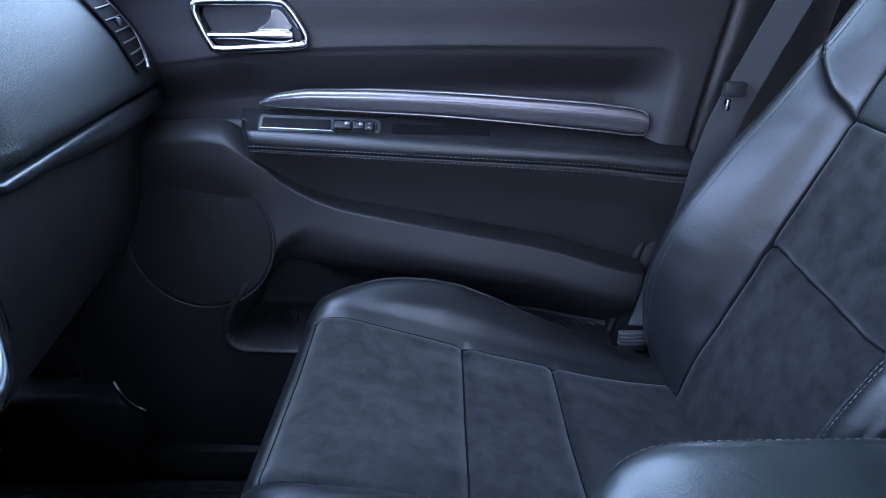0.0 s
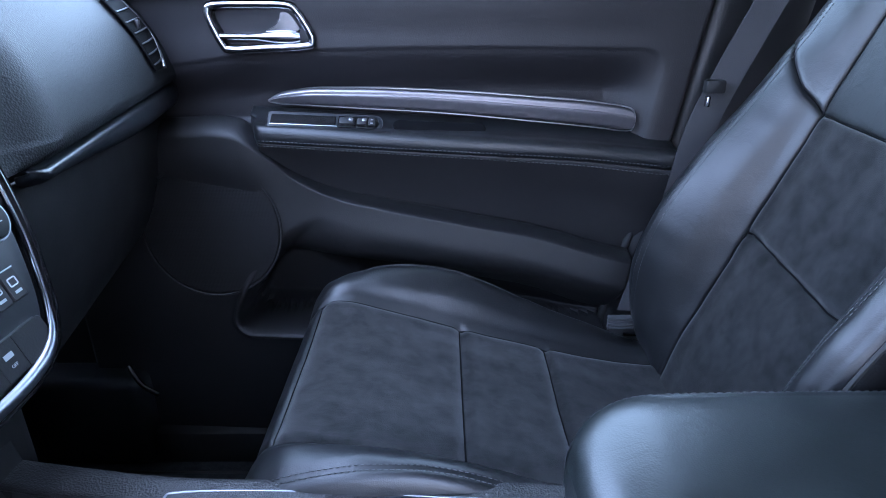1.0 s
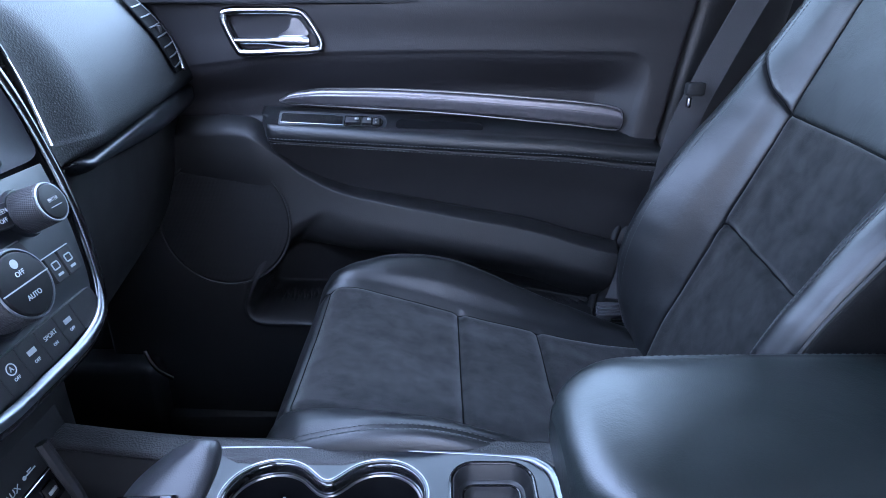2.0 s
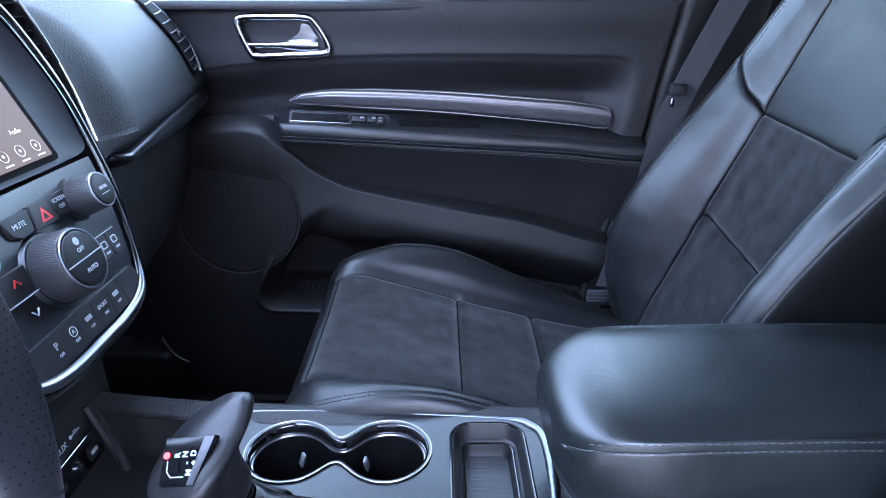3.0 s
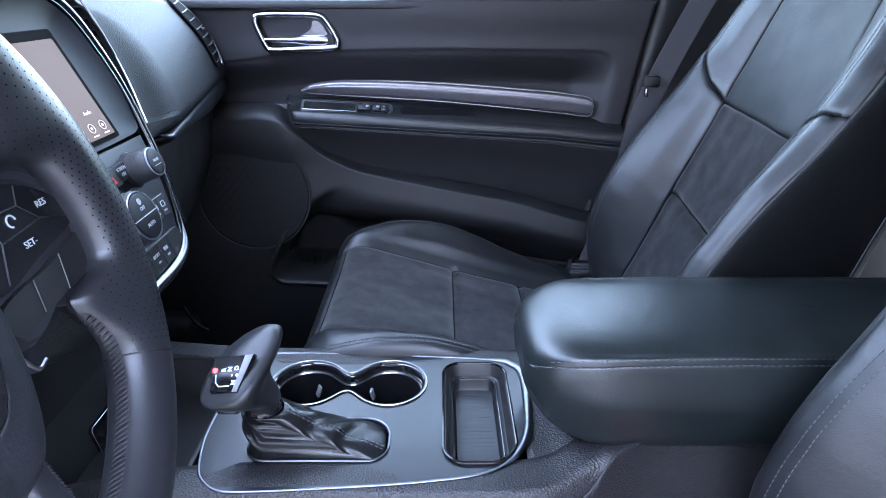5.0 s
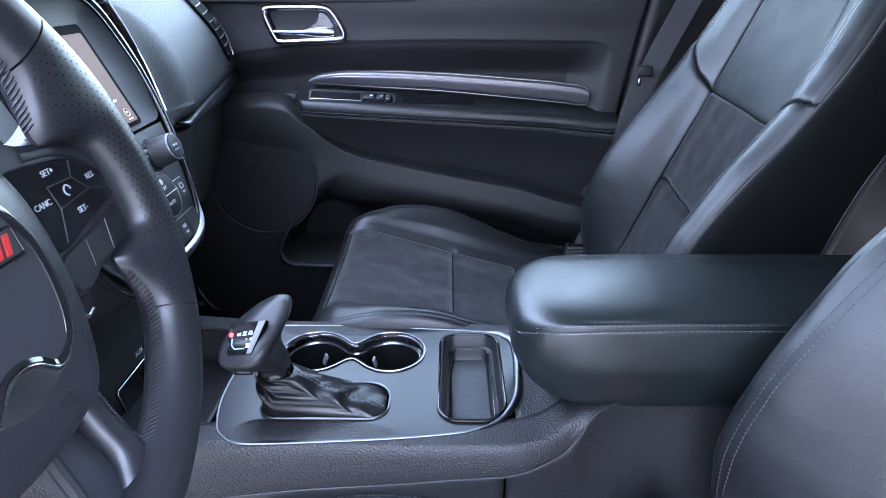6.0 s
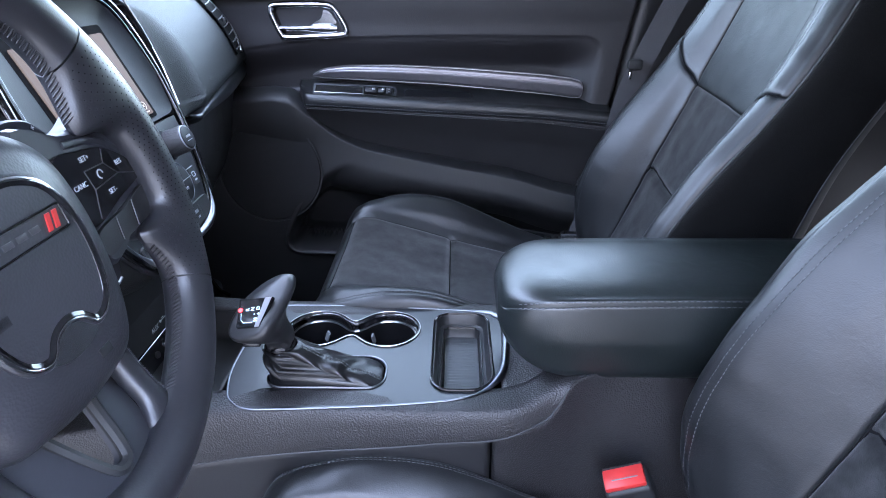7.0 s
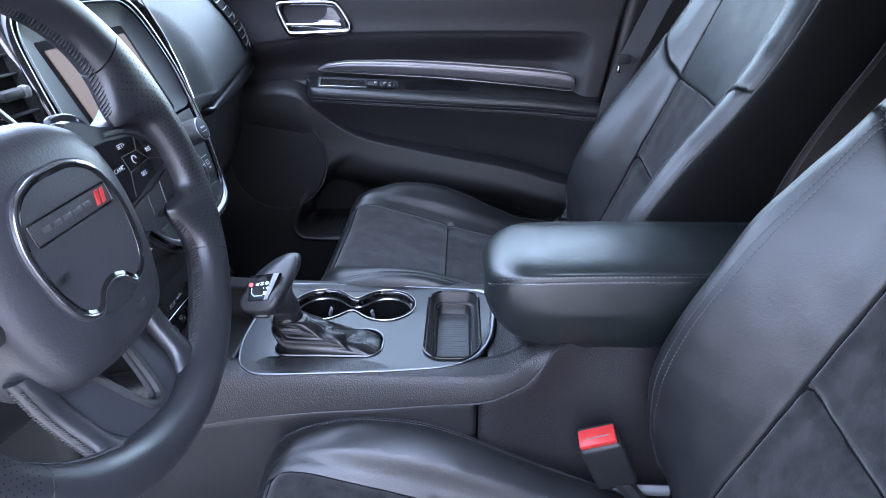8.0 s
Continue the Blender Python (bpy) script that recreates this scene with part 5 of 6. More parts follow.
# tall vents beside the stack, between the ring and the pads
for sd in (1, -1):
    v = thing("stack_vent", "tall narrow air vent with chrome edge beside the centre stack", "air vent", group="stack vents")
    rows, edge, inner = [], [], []
    k_w = 1 if sd > 0 else 2.9
    for a in np.linspace(0, 1, 40):
        z = 0.745 + 0.155 * a
        w = vent_gap(a) * k_w
        y0 = 0.150 - 0.010 * a
        x = face_x(z) - 0.008
        rows.append([(x - 0.012 * b * (1 - b) * 4 * 0.5, YS + sd * (y0 + w * b), z) for b in np.linspace(0, 1, 6)])
        edge.append((x + 0.006, YS + sd * (y0 + w + 0.001), z))
        inner.append((x + 0.002, YS + sd * y0, z))
    part("vent_throat", grid(np.array(rows), flip=sd < 0), VENT, v)
    if sd > 0:
        part("vent_edge", sweep(edge[:20], ring(0.0030, 8, 0.0020), False, (1, 0, 0.4), np.linspace(1, 0.3, 20)), CHROME, v, "chrome edge")
        part("vent_edge", tube(edge[19:], 0.0014, n=6, up=(1, 0, 0.4)), GLOSS, v)
    else:
        part("vent_edge", sweep(edge, ring(0.0034, 8, 0.0022), False, (1, 0, 0.4)), TRIM_EDGE, v, "grey metal edge")
        part("vent_edge", tube(inner, 0.0040, n=8, up=(1, 0, 0.4)), BRUSHED, v, "satin inner edge")
    part("vent_edge", tube(inner, 0.0016, n=6, up=(1, 0, 0.4)), GLOSS, v)
    for k in range(11 if sd > 0 else 8):
        a = 0.12 + 0.8 * k / (10 if sd > 0 else 7)
        z = 0.745 + 0.155 * a
        w = vent_gap(a) * k_w
        part("vent_slat", rbox((0.008, w * 0.94, 0.0016), (face_x(z) - 0.010, YS + sd * (0.150 - 0.010 * a + w / 2), z), 0.0004, 1), VENT if sd > 0 else DARK, v)
    if sd < 0:
        tab = part("vent_tab", rbox((0.012, 0.030, 0.010), (face_x(0.82) + 0.002, YS - 0.190, 0.82), 0.003), DARK, v)
        part("tab_cap", rbox((0.012, 0.010, 0.013), (face_x(0.82) + 0.004, YS - 0.172, 0.82), 0.004), FINGER, tab, "pale tab cap")

# ================= steering wheel =================
wheel = thing("steering_wheel", "black leather steering wheel with chrome-lined hub", "steering wheel")
WT = 0.2796
WX = Vector((0.0181, 0.9998, 0.0))
WZ = Vector((math.cos(WT) * 0.9998, -math.cos(WT) * 0.0181, math.sin(WT)))
wheel.matrix_world = axes((-0.2025, -0.3846, 0.7791), WX, WZ.cross(WX), WZ)
RW = 0.1652


def flare(deg):
    """How far the leather reaches inward where the side spokes join."""
    d = (deg + 180) % 360 - 180
    d = d if abs(d) <= 90 else math.copysign(180, d) - d
    return 0.026 * math.exp(-((d - 22) / (12 if d > 22 else 4.5)) ** 2) + 0.026 * math.exp(-((d + 17) / (9 if d < -17 else 4.5)) ** 2)


def rim_arc(a0, a1, n):
    """Part of the rim between two angles, thicker at the grips."""
    A = np.radians(np.linspace(a0, a1, n))
    P = np.column_stack([RW * np.cos(A), RW * np.sin(A), 0 * A])
    rows = []
    for a, p in zip(A, P):
        deg = math.degrees(a) % 360
        thumb = sum(math.exp(-((deg - c) / 14) ** 2) for c in (28, 152))
        rr, rz = 0.0190 + 0.0046 * thumb, 0.0178 + 0.001 * thumb
        e = np.array((math.cos(a), math.sin(a), 0))
        off = -0.0034 * thumb
        fl = flare(deg)
        rows.append([p + e * (off + rr * math.cos(b) - fl * max(0.0, -math.cos(b)) ** 2) + np.array((0, 0, rz * math.sin(b))) for b in np.linspace(0, 2 * np.pi, 22, endpoint=False)])
    return capped(np.array(rows))


for name, a0, a1, mt, lb in (("rim_top", 37.5, 142.5, WHEEL_LEATHER, ""), ("rim_grip", -31.5, 37.0, PERF, "perforated leather grip"), ("rim_grip", 143.0, 221.0, PERF, "perforated leather grip"), ("rim_bottom", -138.5, -32.0, WHEEL_LEATHER, "")):
    part(name, rim_arc(a0, a1, 90), mt, wheel, lb)
for a in (37.2, 142.8, -31.8, 221.3):
    A = math.radians(a)
    e = Vector((math.cos(A), math.sin(A), 0))
    part("rim_seam", tube([e * (RW + 0.0180 * math.cos(b)) + Vector((0, 0, 0.0168 * math.sin(b))) for b in np.linspace(0, 6.283, 20, endpoint=False)], 0.0014, True, 5, (-e.y, e.x, 0)), RUBBER, wheel)
# laced cross stitching inside the rim
def threads(pairs, r):
    bm = bmesh.new()
    for a, b in pairs:
        a, b = Vector(a), Vector(b)
        t = (b - a).normalized()
        side = t.cross(Vector((a.x, a.y, 0)).normalized()).normalized()
        u = side.cross(t)
        rows = [[bm.verts.new(q + r * k * (math.cos(g) * side + math.sin(g) * u)) for g in (0, 1.57, 3.14, 4.71)] for q, k in ((a, 0.6), ((a + b) / 2 - Vector((a.x, a.y, 0)).normalized() * 0.0006, 1.0), (b, 0.6))]
        for p in range(2):
            for g in range(4):
                bm.faces.new((rows[p][g], rows[p][(g + 1) % 4], rows[p + 1][(g + 1) % 4], rows[p + 1][g]))
    return bm


def rim_inside(deg, z):
    a = math.radians(deg)
    th = sum(math.exp(-((deg % 360 - c) / 14) ** 2) for c in (28, 152))
    r = RW - 0.0034 * th - (0.0190 + 0.0046 * th) * math.sqrt(1 - (z / 0.0178) ** 2) - 0.0003 - flare(deg)
    return (r * math.cos(a), r * math.sin(a), z)


for a0, a1 in ((-66, -22), (26, 154), (206, 246)):
    pairs = []
    for d in np.arange(a0, a1, 1.1):
        pairs += [(rim_inside(d, -0.0030), rim_inside(d + 1.5, 0.0045))]
    tagged(part("lacing", threads(pairs, 0.0008), LACE, wheel), kind="stuff")
# punched holes of the grips
for a0, a1 in ((-29, 35), (145, 219)):
    bm = bmesh.new()
    for i, a in enumerate(np.radians(np.arange(a0, a1, 1.3))):
        deg = math.degrees(a) % 360
        thumb = sum(math.exp(-((deg - c) / 14) ** 2) for c in (28, 152))
        rr, rz = 0.0190 + 0.0046 * thumb, 0.0178 + 0.001 * thumb
        e = Vector((math.cos(a), math.sin(a), 0))
        for b in np.radians(np.arange(-60 + 6 * (i % 2), 150, 12)):
            n = (e * math.cos(b) + Vector((0, 0, math.sin(b)))).normalized()
            p = e * (RW - 0.0034 * thumb + rr * math.cos(b) - flare(deg) * max(0.0, -math.cos(b)) ** 2) + Vector((0, 0, rz * math.sin(b))) + n * 0.0002
            t = Vector((-e.y, e.x, 0))
            u = n.cross(t)
            bm.faces.new([bm.verts.new(p + 0.00055 * (math.cos(w) * t + math.sin(w) * u)) for w in (0, 1.05, 2.09, 3.14, 4.19, 5.24)])
    tagged(part("perforation", bm, FELT, wheel), kind="stuff")

# hub cushion
HUB = [(0.0, 0.058), (0.045, 0.052), (0.075, 0.030), (0.084, -0.010), (0.078, -0.060), (0.060, -0.098), (0.030, -0.108), (0.0, -0.110)]
HUB = HUB + [(-x, y) for x, y in HUB[-2:0:-1]]
hub = curve_through([(0.96 * x, y + 0.0123) for x, y in HUB], 96, closed=True)
hc = np.array((0.0, -0.013))
rows = []
for k, z in ((1.0, -0.050), (1.02, -0.025), (1.0, -0.010), (0.95, 0.0), (0.86, 0.006), (0.72, 0.0100), (0.5, 0.0125), (0.25, 0.0135)):
    rows.append(z3(hc + (hub - hc) * k, z))
part("hub_cover", capped(np.array(rows)), HUBSKIN, wheel, "grained black airbag cover")
SH = [(0.0, 0.0255), (0.022, 0.0240), (0.042, 0.014), (0.053, -0.010), (0.050, -0.040), (0.040, -0.060), (0.024, -0.0665), (0.012, -0.058), (0.0, -0.055)]
SH = SH + [(-x, y) for x, y in SH[-2:0:-1]]
sh = curve_through([(0.93 * x, y + 0.0128) for x, y in SH], 90, closed=True)
part("hub_groove", tube(z3(toward(sh, -0.0012), 0.0122), 0.0034, True, 8, (0, 0, 1)), GLOSS, wheel, "gloss black shield groove")
part("hub_ring", tube(z3(sh, 0.0136), 0.0018, True, 8, (0, 0, 1)), SILVER, wheel, "chrome shield line")
bm = plate(curve_through([(-0.026, -0.066), (-0.014, -0.0585), (0, -0.056), (0.014, -0.0585), (0.026, -0.066), (0.014, -0.0735), (0, -0.0755), (-0.014, -0.0735)], 48, closed=True), 0.004, Matrix.Translation((0, 0.0128, 0.0138)), 0.0012)
part("hub_scoop", bm, SILVER, wheel, "chrome scoop")
part("hub_pad", plate(toward(sh, 0.003), 0.003, Matrix.Translation((0, 0, 0.0142)), 0.001), HUBSKIN, wheel)
part("badge_plate", plate(rounded(0.078, 0.0125, 0.0015), 0.002, Matrix.Translation((0.0, 0.0085, 0.0152)), 0.0005), HUBSKIN, wheel, "sunk badge plate")
part("badge_border", tube(z3(rounded(0.080, 0.0145, 0.002) + np.array((0.0, 0.0085)), 0.0150), 0.0007, True, 6, (0, 0, 1)), GLOSS, wheel)
for k in range(5):
    part("badge_bar", rbox((0.0076, 0.0034, 0.0008), (-0.028 + 0.0105 * k, 0.0085, 0.0154), 0.0003), BADGE, wheel, "plain grey bar")
for k in range(2):
    bm = plate(np.array([(-0.0040, -0.0048), (-0.0007, -0.0048), (0.0026, 0.0048), (-0.0007, 0.0048)]), 0.001, Matrix.Translation((0.0265 + 0.0062 * k, 0.0085, 0.0162)))
    part("badge_stripe", bm, RED, wheel, "red slanted stripe")
for x, y in ((-0.034, -0.022), (0.037, 0.002), (0.018, -0.072)):
    part("hub_mark", rbox((0.011, 0.006, 0.0008), (x, y, 0.0138 if abs(x) > 0.03 else 0.011), 0.0003), DARK, wheel)
# side spokes with switch pads
for sd in (1, -1):
    flip = lambda pts, n: curve_through([(sd * (x + 0.0072), y + 0.0173) for x, y in pts], n, closed=True)[:: sd]
    line = lambda pts, z: [(sd * (x + 0.0072), y + 0.0173, z) for x, y in pts]
    sp = [(0.045, 0.038), (0.086, 0.0312), (0.108, 0.0310), (0.130, 0.040), (0.150, 0.052), (0.160, 0.02), (0.157, -0.030), (0.145, -0.062), (0.128, -0.060), (0.114, -0.050), (0.07, -0.056)]
    sk = part("spoke", plate(flip(sp, 60), 0.022, Matrix.Translation((0, 0, -0.004)), 0.004), SPOKE, wheel, "satin dark spoke")
    pad = [(0.066, 0.017), (0.0968, 0.0163), (0.1167, 0.0123), (0.1331, 0.0032), (0.1440, -0.0090), (0.1465, -0.0165), (0.11, -0.0245), (0.073, -0.031), (0.066, -0.01)]
    part("switch_pad", plate(flip(pad, 60), 0.005, Matrix.Translation((0, 0, -0.0012)), 0.0012), GLOSS, wheel, "gloss black switch pad")
    tog = [(0.070, -0.036), (0.108, -0.0300), (0.1432, -0.0235), (0.1437, -0.0345), (0.1352, -0.0450), (0.118, -0.0475), (0.09, -0.0505), (0.070, -0.0520)]
    ts = part("toggle_switch", plate(flip(tog, 50), 0.005, Matrix.Translation((0, 0, -0.0012)), 0.0012), DARK, wheel, "black toggle switches")
    # paler tubes along the switch divides stand for the reflections on their edges
    for pts in ([(0.0948, -0.0325), (0.0917, -0.0487)], [(0.1189, -0.0285), (0.1138, -0.0470)]):
        part("toggle_glint", tube(line(pts, -0.0008), 0.0004, n=6), BADGE, ts)
    for pts in ([(0.1150, 0.0118), (0.1102, 0.0025), (0.1205, -0.0080), (0.1455, -0.0155)], [(0.0880, 0.0030), (0.0899, -0.0105), (0.0811, -0.0285)], [(0.1102, 0.0025), (0.0880, 0.0030)], [(0.1205, -0.0080), (0.0899, -0.0105)]):
        part("switch_gap_glint", tube(line(pts, -0.0010), 0.0004, n=6), PLASTIC, wheel)
    arc = curve_through([(sd * (x + 0.0072), y + 0.0173) for x, y in [(0.085, 0.0225), (0.110, 0.0195), (0.128, 0.0120), (0.143, 0.0), (0.1520, -0.0150), (0.1510, -0.0330), (0.1420, -0.0480), (0.126, -0.0530)]], 40)
    part("spoke_edge", tube(z3(arc, -0.0042), 0.0030, n=8, ry=0.0018), SPOKE, wheel, "satin raised edge")
for body, x, y in (("SET+", 0.0943, 0.0103), ("RES", 0.1263, -0.0016), ("SET-", 0.1065, -0.0166), ("CANC", 0.0785, -0.0045)):
    text("switch_text", body, 0.0050, Matrix.Translation((x + 0.0072, y + 0.0173, -0.0010)), PRINT, wheel)
part("cruise_mark", tube([(0.1093 + 0.0030 * math.cos(a), 0.0142 + 0.0030 * math.sin(a), -0.0008) for a in np.linspace(0, 4.6, 14)], 0.0005, n=5), PRINT, wheel)
# lower spoke: a satin fork with a hole through it, leather edges beside it
def fork_z(y):
    return -0.021 + 0.018 * float(sstep(-0.085, -0.160, y))


def mirrored(half, n):
    c = list(half) + [(-x, y) for x, y in half[::-1]]
    return curve_through(c, n, closed=True) + np.array((-0.004, 0.0))


fork = mirrored([(0.010, -0.060), (0.054, -0.070), (0.052, -0.100), (0.046, -0.130), (0.036, -0.155), (0.020, -0.169), (0.006, -0.172)], 90)[::-1]
hole = mirrored([(0.006, -0.082), (0.023, -0.086), (0.018, -0.110), (0.010, -0.134), (0.004, -0.141)], 60)[::-1]
bm = holed_plate(fork, [hole], 0.0, 0.012)
for v in bm.verts:
    v.co.z += fork_z(v.co.y) + 0.006 - 10 * (v.co.x + 0.004) ** 2 * 0.4
part("lower_spoke", bm, SPOKE, wheel, "satin dark lower spoke")
part("spoke_gap", tube([(x, y, fork_z(y) + 0.0052 - 4 * (x + 0.004) ** 2) for x, y in fork], 0.0013, True, 6, (0, 0, 1)), VENT, wheel)
part("hole_lip", tube([(x, y, fork_z(y) + 0.0035 - 4 * (x + 0.004) ** 2) for x, y in hole], 0.0042, True, 8, (0, 0, 1)), DARK, wheel, "dark hole lip")
for sd in (1, -1):
    RT = []
    for u in np.linspace(0, 1, 18):
        y = -0.064 - 0.088 * u
        lx, lw = sd * (0.064 - 0.014 * u + 0.004 * u * u) - 0.004, 0.010 + 0.012 * sstep(0.7, 1.0, u)
        RT.append([(lx + lw * math.cos(b), y, fork_z(y) + 0.0005 + 0.0085 * math.sin(b)) for b in np.linspace(0, 6.283, 18, endpoint=False)])
    RT = np.array(RT)
    rt = part("spoke_leather", capped(RT), WHEEL_LEATHER, wheel, "leather edge of the lower spoke")
    path = curve_through(RT[1:15, 0 if sd > 0 else 9], 34)
    pr = [(tuple(path[k] + np.array((0, 0, -0.003))), tuple(path[k + 1] + np.array((-sd * 0.0012, 0, 0.0055)))) for k in range(33)]
    tagged(part("lacing", threads(pr, 0.0009), LACE, rt), kind="stuff")
# paddles
for sd in (1, -1):
    pts = [(sd * x, y) for x, y in [(0.080, 0.030), (0.080, 0.058), (0.0875, 0.0645), (0.1067, 0.0615), (0.1177, 0.0525), (0.126, 0.0370), (0.128, 0.0), (0.124, -0.040), (0.116, -0.062), (0.106, -0.066), (0.099, -0.050), (0.094, 0.0)]]
    pd = curve_through(pts, 60, closed=True)[:: sd]
    pl = part("paddle", plate(pd, 0.005, Matrix.Translation((0, 0, -0.030)), 0.0015), SPOKE, wheel, "satin shift paddle")
    tip = curve_through([(sd * 0.098, -0.040, -0.0298), (sd * 0.100, -0.052, -0.0298), (sd * 0.106, -0.064, -0.0298), (sd * 0.114, -0.063, -0.0298)], 14)
    part("paddle_edge", tube(tip, 0.0012, n=6), EDGE, pl, "bright paddle edge")
    for w, h in ((0.005, 0.0012), (0.0012, 0.005)):
        part("paddle_mark", rbox((w * 0.6, h * 0.6, 0.0004), (sd * 0.110, 0.055, -0.0296), 0), PRINT, pl)
# column
part("column_shroud", rbox((0.11, 0.12, 0.20), (0, -0.03, -0.15), 0.03, 3), PLASTIC, wheel)

GRIP = material("grip_skin", (0.0095, 0.0093, 0.0103), 0.42, grain=0.15, grain_size=0.0012, cells=True)
KNOB_LEATHER = material("knob_leather", (0.016, 0.016, 0.018), 0.40, grain=0.2, grain_size=0.0012, cells=True)

# ================= gear selector =================
gear = thing("gear_selector", "black leather gear selector with chrome accents and soft boot", "gear selector")
# frame of the boot and the wrinkled boot itself
bo = rounded(0.146, 0.066, (0.028, 0.028, 0.022, 0.022), 14) + np.array((-0.123, -0.040))
part("boot_ring", tube(z3(bo, ZC + 0.0012), 0.0012, True, 8), TRIM_EDGE, gear, "thin chrome ring")
rows = []
nb = len(bo)
neck = np.array((-0.178, -0.040))
for k, u in enumerate(np.linspace(0, 1, 40)):
    z = ZC - 0.002 + 0.044 * u
    s = sstep(0, 1, u) ** 0.8
    tgt = neck + np.array([(0.0200 * math.cos(a), 0.0190 * math.sin(a)) for a in np.radians(np.linspace(5, 365, nb, endpoint=False))])
    o = toward(bo, 0.003)
    row = o * (1 - s) + tgt * s
    lift = np.array([0.016 * (1 - sstep(-0.20, -0.06, p[0])) * math.sin(math.pi * u) for p in row])
    wr = np.array([(0.0030 * math.sin(u * 17 + 8 * p[0] / 0.07 + 2.2 * math.sin(40 * p[1])) + 0.0016 * math.sin(u * 37 + 30 * p[0] / 0.07 + 3 * math.sin(60 * p[1]))) * math.sin(math.pi * u) + 0.003 * noise.noise(Vector((p[0] * 26, p[1] * 26, u * 2.2))) * math.sin(math.pi * u) for p in row])
    c = row.mean(0)
    d = (row - c) / (np.linalg.norm(row - c, axis=1)[:, None] + 1e-9)
    row = row + d * wr[:, None] * 1.3
    rows.append(np.column_stack([row, z + lift * 0.6 + wr * 0.8]))
part("boot", grid(np.array(rows), close_v=True), BOOT, gear, "wrinkled leather boot")
B = np.array(rows)
for off in (0, 1):
    j = int(nb * 0.985) - off * 2
    tagged(part("stitching", stitches(B[1:, j], 0.0035, 0.002, 0.0006, (0.0006, 0, 0.0008)), THREAD, gear), kind="stuff")
part("neck_collar", cyl(0.0190, 0.010, 28, 0.0175, pose(-0.178, -0.040, 0.498, 0, -8, 0), 0.002), GLOSS, gear, "gloss collar")
# handle: a slanted head over the neck; limits by height: front, rear, near, far
LIM = [(0.497, -0.194, -0.163, -0.056, -0.024), (0.507, -0.195, -0.162, -0.058, -0.022), (0.514, -0.200, -0.164, -0.063, -0.018), (0.520, -0.213, -0.167, -0.073, -0.015), (0.526, -0.224, -0.169, -0.083, -0.012), (0.533, -0.228, -0.170, -0.088, -0.009), (0.543, -0.227, -0.168, -0.087, -0.006),
       (0.552, -0.221, -0.164, -0.078, -0.004), (0.560, -0.211, -0.160, -0.062, -0.003), (0.567, -0.201, -0.158, -0.048, -0.003), (0.573, -0.190, -0.158, -0.036, -0.004), (0.577, -0.181, -0.160, -0.027, -0.006), (0.580, -0.173, -0.164, -0.020, -0.011)]
sec = []
for z in np.linspace(0.497, 0.580, 48):
    xf, xr, yn, yf = (lerp_table(z, [(q[0], q[k]) for q in LIM]) for k in (1, 2, 3, 4))
    row = []
    for a in np.linspace(0, 2 * np.pi, 44, endpoint=False):
        ca, sa = math.cos(a), math.sin(a)
        ex, ey = math.copysign(abs(ca) ** 0.62, ca), math.copysign(abs(sa) ** 0.62, sa)
        row.append(((xf + xr) / 2 + (xr - xf) / 2 * ex, (yn + yf) / 2 + (yf - yn) / 2 * ey, z))
    sec.append(row)
SEC = np.array(sec)
# flat facet that carries the display
FN = np.array((-0.25, -0.60, 0.76)) / np.linalg.norm((-0.25, -0.60, 0.76))
over = np.clip(SEC @ FN - 0.5118, 0, None)
SEC = SEC - over[..., None] * FN
GN = Vector((-0.25, -0.60, 0.76)).normalized()
gup = Vector((-1, 0, 0))
gup = (gup - GN * gup.dot(GN)).normalized()
GM = axes((-0.1985, -0.0665, 0.5585), gup.cross(GN), gup, GN)
GM = GM @ Matrix.Translation((0, 0, -0.0014))
GI = GM.inverted()


def head_piece(crown):
    bm = capped(SEC)
    gone = [f for f in bm.faces if ((GI @ f.calc_center_median()).x > 0.0188) != crown]
    bmesh.ops.delete(bm, geom=gone, context="FACES")
    return bm


part("grip", head_piece(False), GRIP, gear, "black leather grip")
part("crown", head_piece(True), KNOB_LEATHER, gear, "grey leather crown")
# display set into the driver-facing slope of the head
dsp = np.array([(0.0180, -0.0235), (0.0180, 0.0195), (-0.0165, 0.0185), (-0.0190, 0.0160), (-0.0190, -0.0120)])
part("gear_display", plate(dsp, 0.006, GM, 0.0010), GLOSS, gear, "gloss black gear display")
part("display_flank", plate(np.array([(0.0175, -0.0228), (0.0175, -0.0145), (-0.0180, -0.0058), (-0.0180, -0.0114)]), 0.002, GM @ Matrix.Translation((0, 0, 0.0005)), 0.0003), EDGE, gear, "bright flank strip")
for body, u, v in (("R", 0.004, 0.006), ("N", 0.0045, -0.0005), ("D", 0.005, -0.0075), ("-", -0.002, -0.003), ("+", -0.002, -0.009), ("M", -0.009, -0.006)):
    text("gear_letter", body, 0.0062, GM @ Matrix.Translation((u, v, 0.0004)), GEARLIGHT, gear, 0.00012)
part("gear_path", tube([GM @ Vector(p) for p in ((0.0, 0.014, 0.0003), (-0.008, 0.013, 0.0003), (-0.012, 0.009, 0.0003), (-0.012, -0.002, 0.0003))], 0.0004, n=4, up=GN), GEARLIGHT, gear)
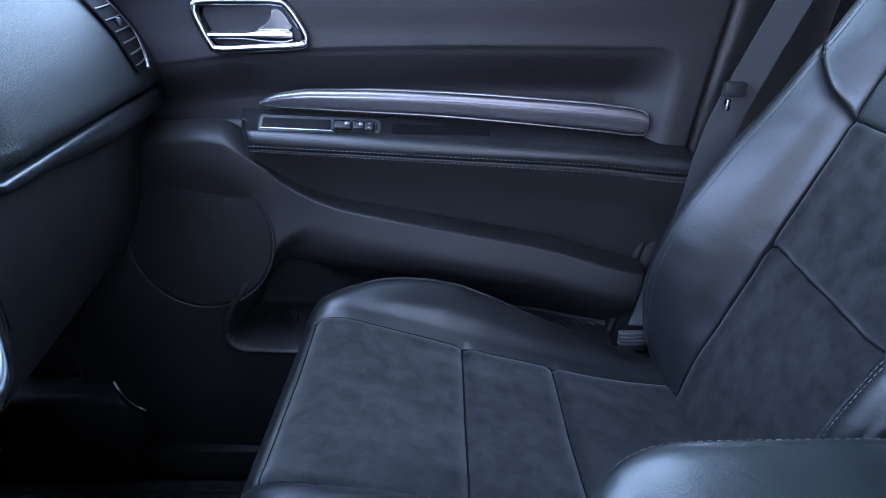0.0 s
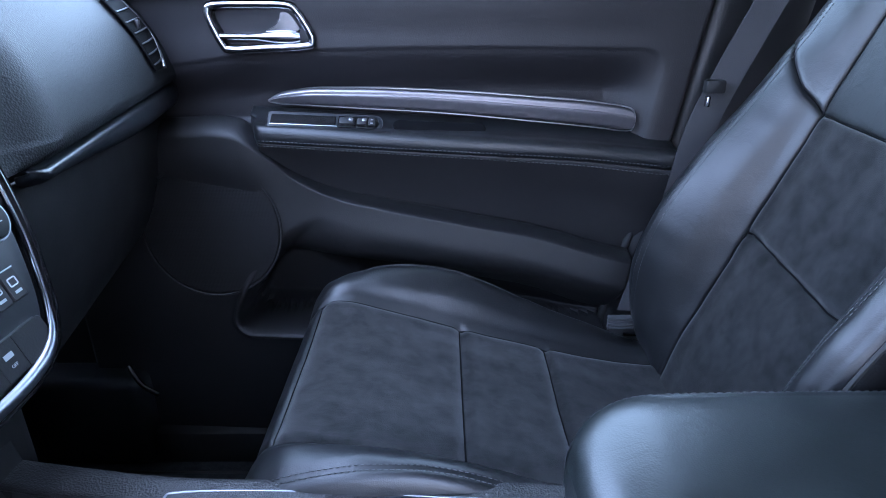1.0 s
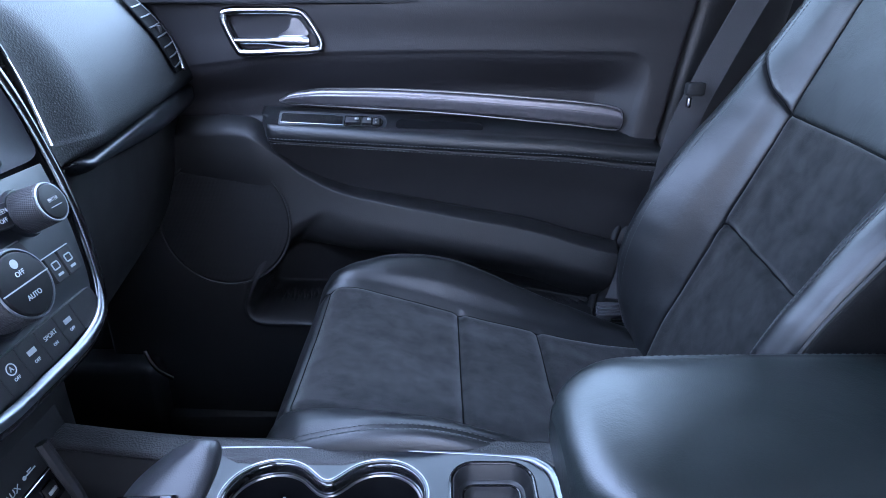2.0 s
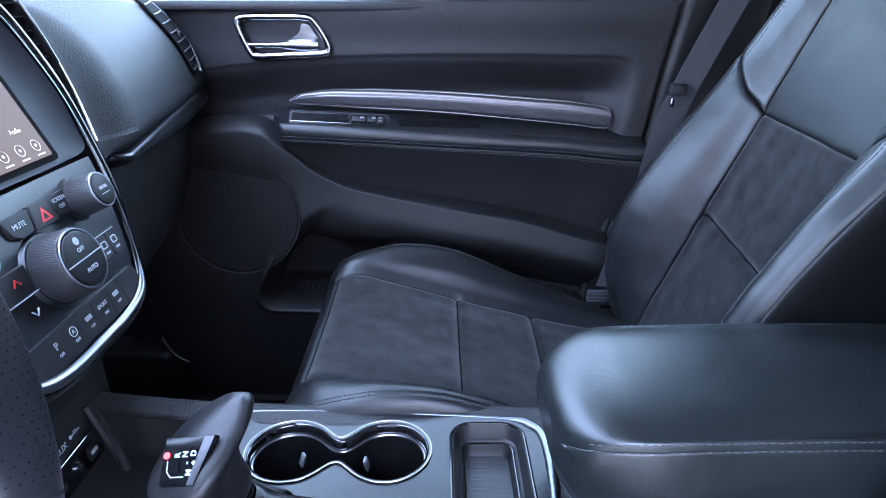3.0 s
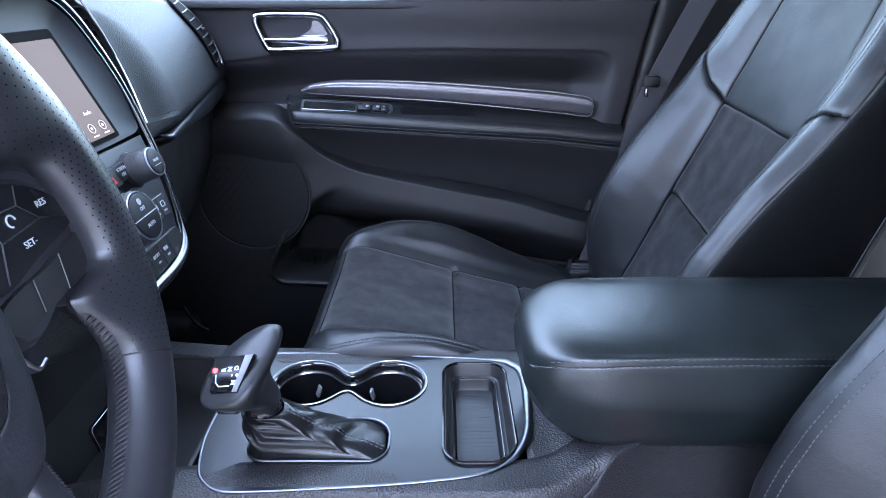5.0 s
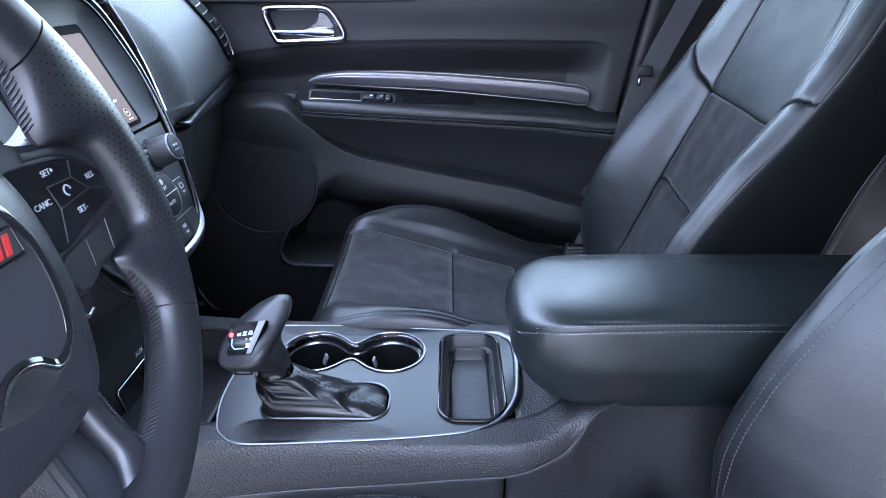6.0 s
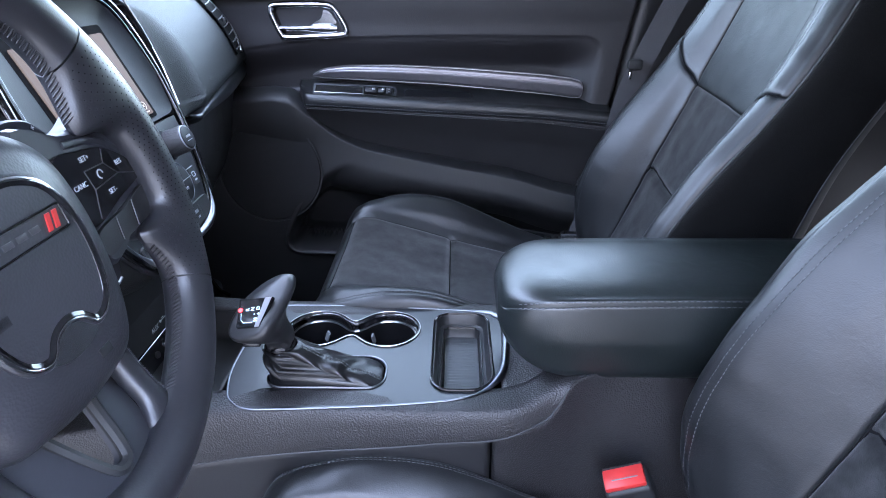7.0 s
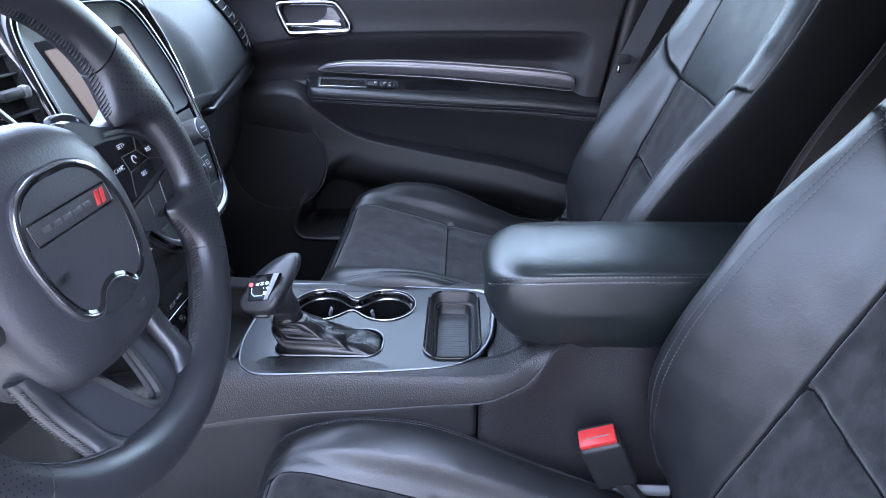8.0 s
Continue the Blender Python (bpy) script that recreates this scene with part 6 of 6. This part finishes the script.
part("park_light", cyl(0.0026, 0.0008, 14, m=GM @ Matrix.Translation((0.004, 0.0155, 0.0006))), REDLIGHT, gear, "red glowing park mark")
part("release_button", rbox((0.022, 0.010, 0.008), (-0.204, -0.066, 0.516), 0.003, 3), GLOSS, gear, "gloss release button")

# ================= buckle of the driver's belt =================
buckle = thing("belt_buckle", "black belt buckle with red release button beside the driver seat", "buckle")
bz = Vector((-0.40, -0.12, 0.90)).normalized()
bx_ = Vector((0.90, -0.10, 0.40))
bx_ = (bx_ - bz * bx_.dot(bz)).normalized()
bn = axes((0.232, -0.142, 0.388), bx_, bz.cross(bx_), bz)
part("buckle_body", rbox((0.054, 0.034, 0.085), (0, 0, -0.0455), 0.006, 3, bn), DARK, buckle)
part("release_button", rbox((0.047, 0.026, 0.008), (-0.001, 0, -0.001), 0.002, 2, bn), RED, buckle, "red release button")
part("press_line", rbox((0.030, 0.0014, 0.0006), (0, -0.003, 0.0031), 0, m=bn), FINGER, buckle)
part("tongue_slot", rbox((0.046, 0.004, 0.006), (-0.001, 0.0135, -0.0005), 0.001, m=bn), DARK, buckle)
part("stalk", tube(curve_through([tuple(bn @ Vector((0, 0, -0.08))), (0.30, -0.140, 0.27), (0.33, -0.14, 0.20)], 12), 0.012, n=8, up=(0, 1, 0)), DARK, buckle)

# ================= floor mat =================
mat_f = thing("floor_mat", "black carpet mat in the passenger footwell", "floor mat")
part("mat_body", rbox((0.62, 0.46, 0.012), (-0.50, 0.40, 0.008), 0.005), CARPET, mat_f)
part("mat_edge", tube(z3(rounded(0.60, 0.44, 0.05) + np.array((-0.50, 0.40)), 0.015), 0.003, True, 6), RUBBER, mat_f)

# ================= footwell bits =================
kick = thing("kick_panel", "black kick panel with a glossy rolled edge in the footwell", "trim panel")
part("kick_body", rbox((0.26, 0.08, 0.20), (-0.690, 0.690, 0.10), 0.02, 4), PLASTIC, kick)
part("kick_edge", tube(curve_through([(-0.572, 0.652, 0.235), (-0.560, 0.645, 0.215), (-0.545, 0.640, 0.197), (-0.520, 0.638, 0.182)], 16), 0.0045, n=8), GLOSS, kick, "glossy rolled edge")
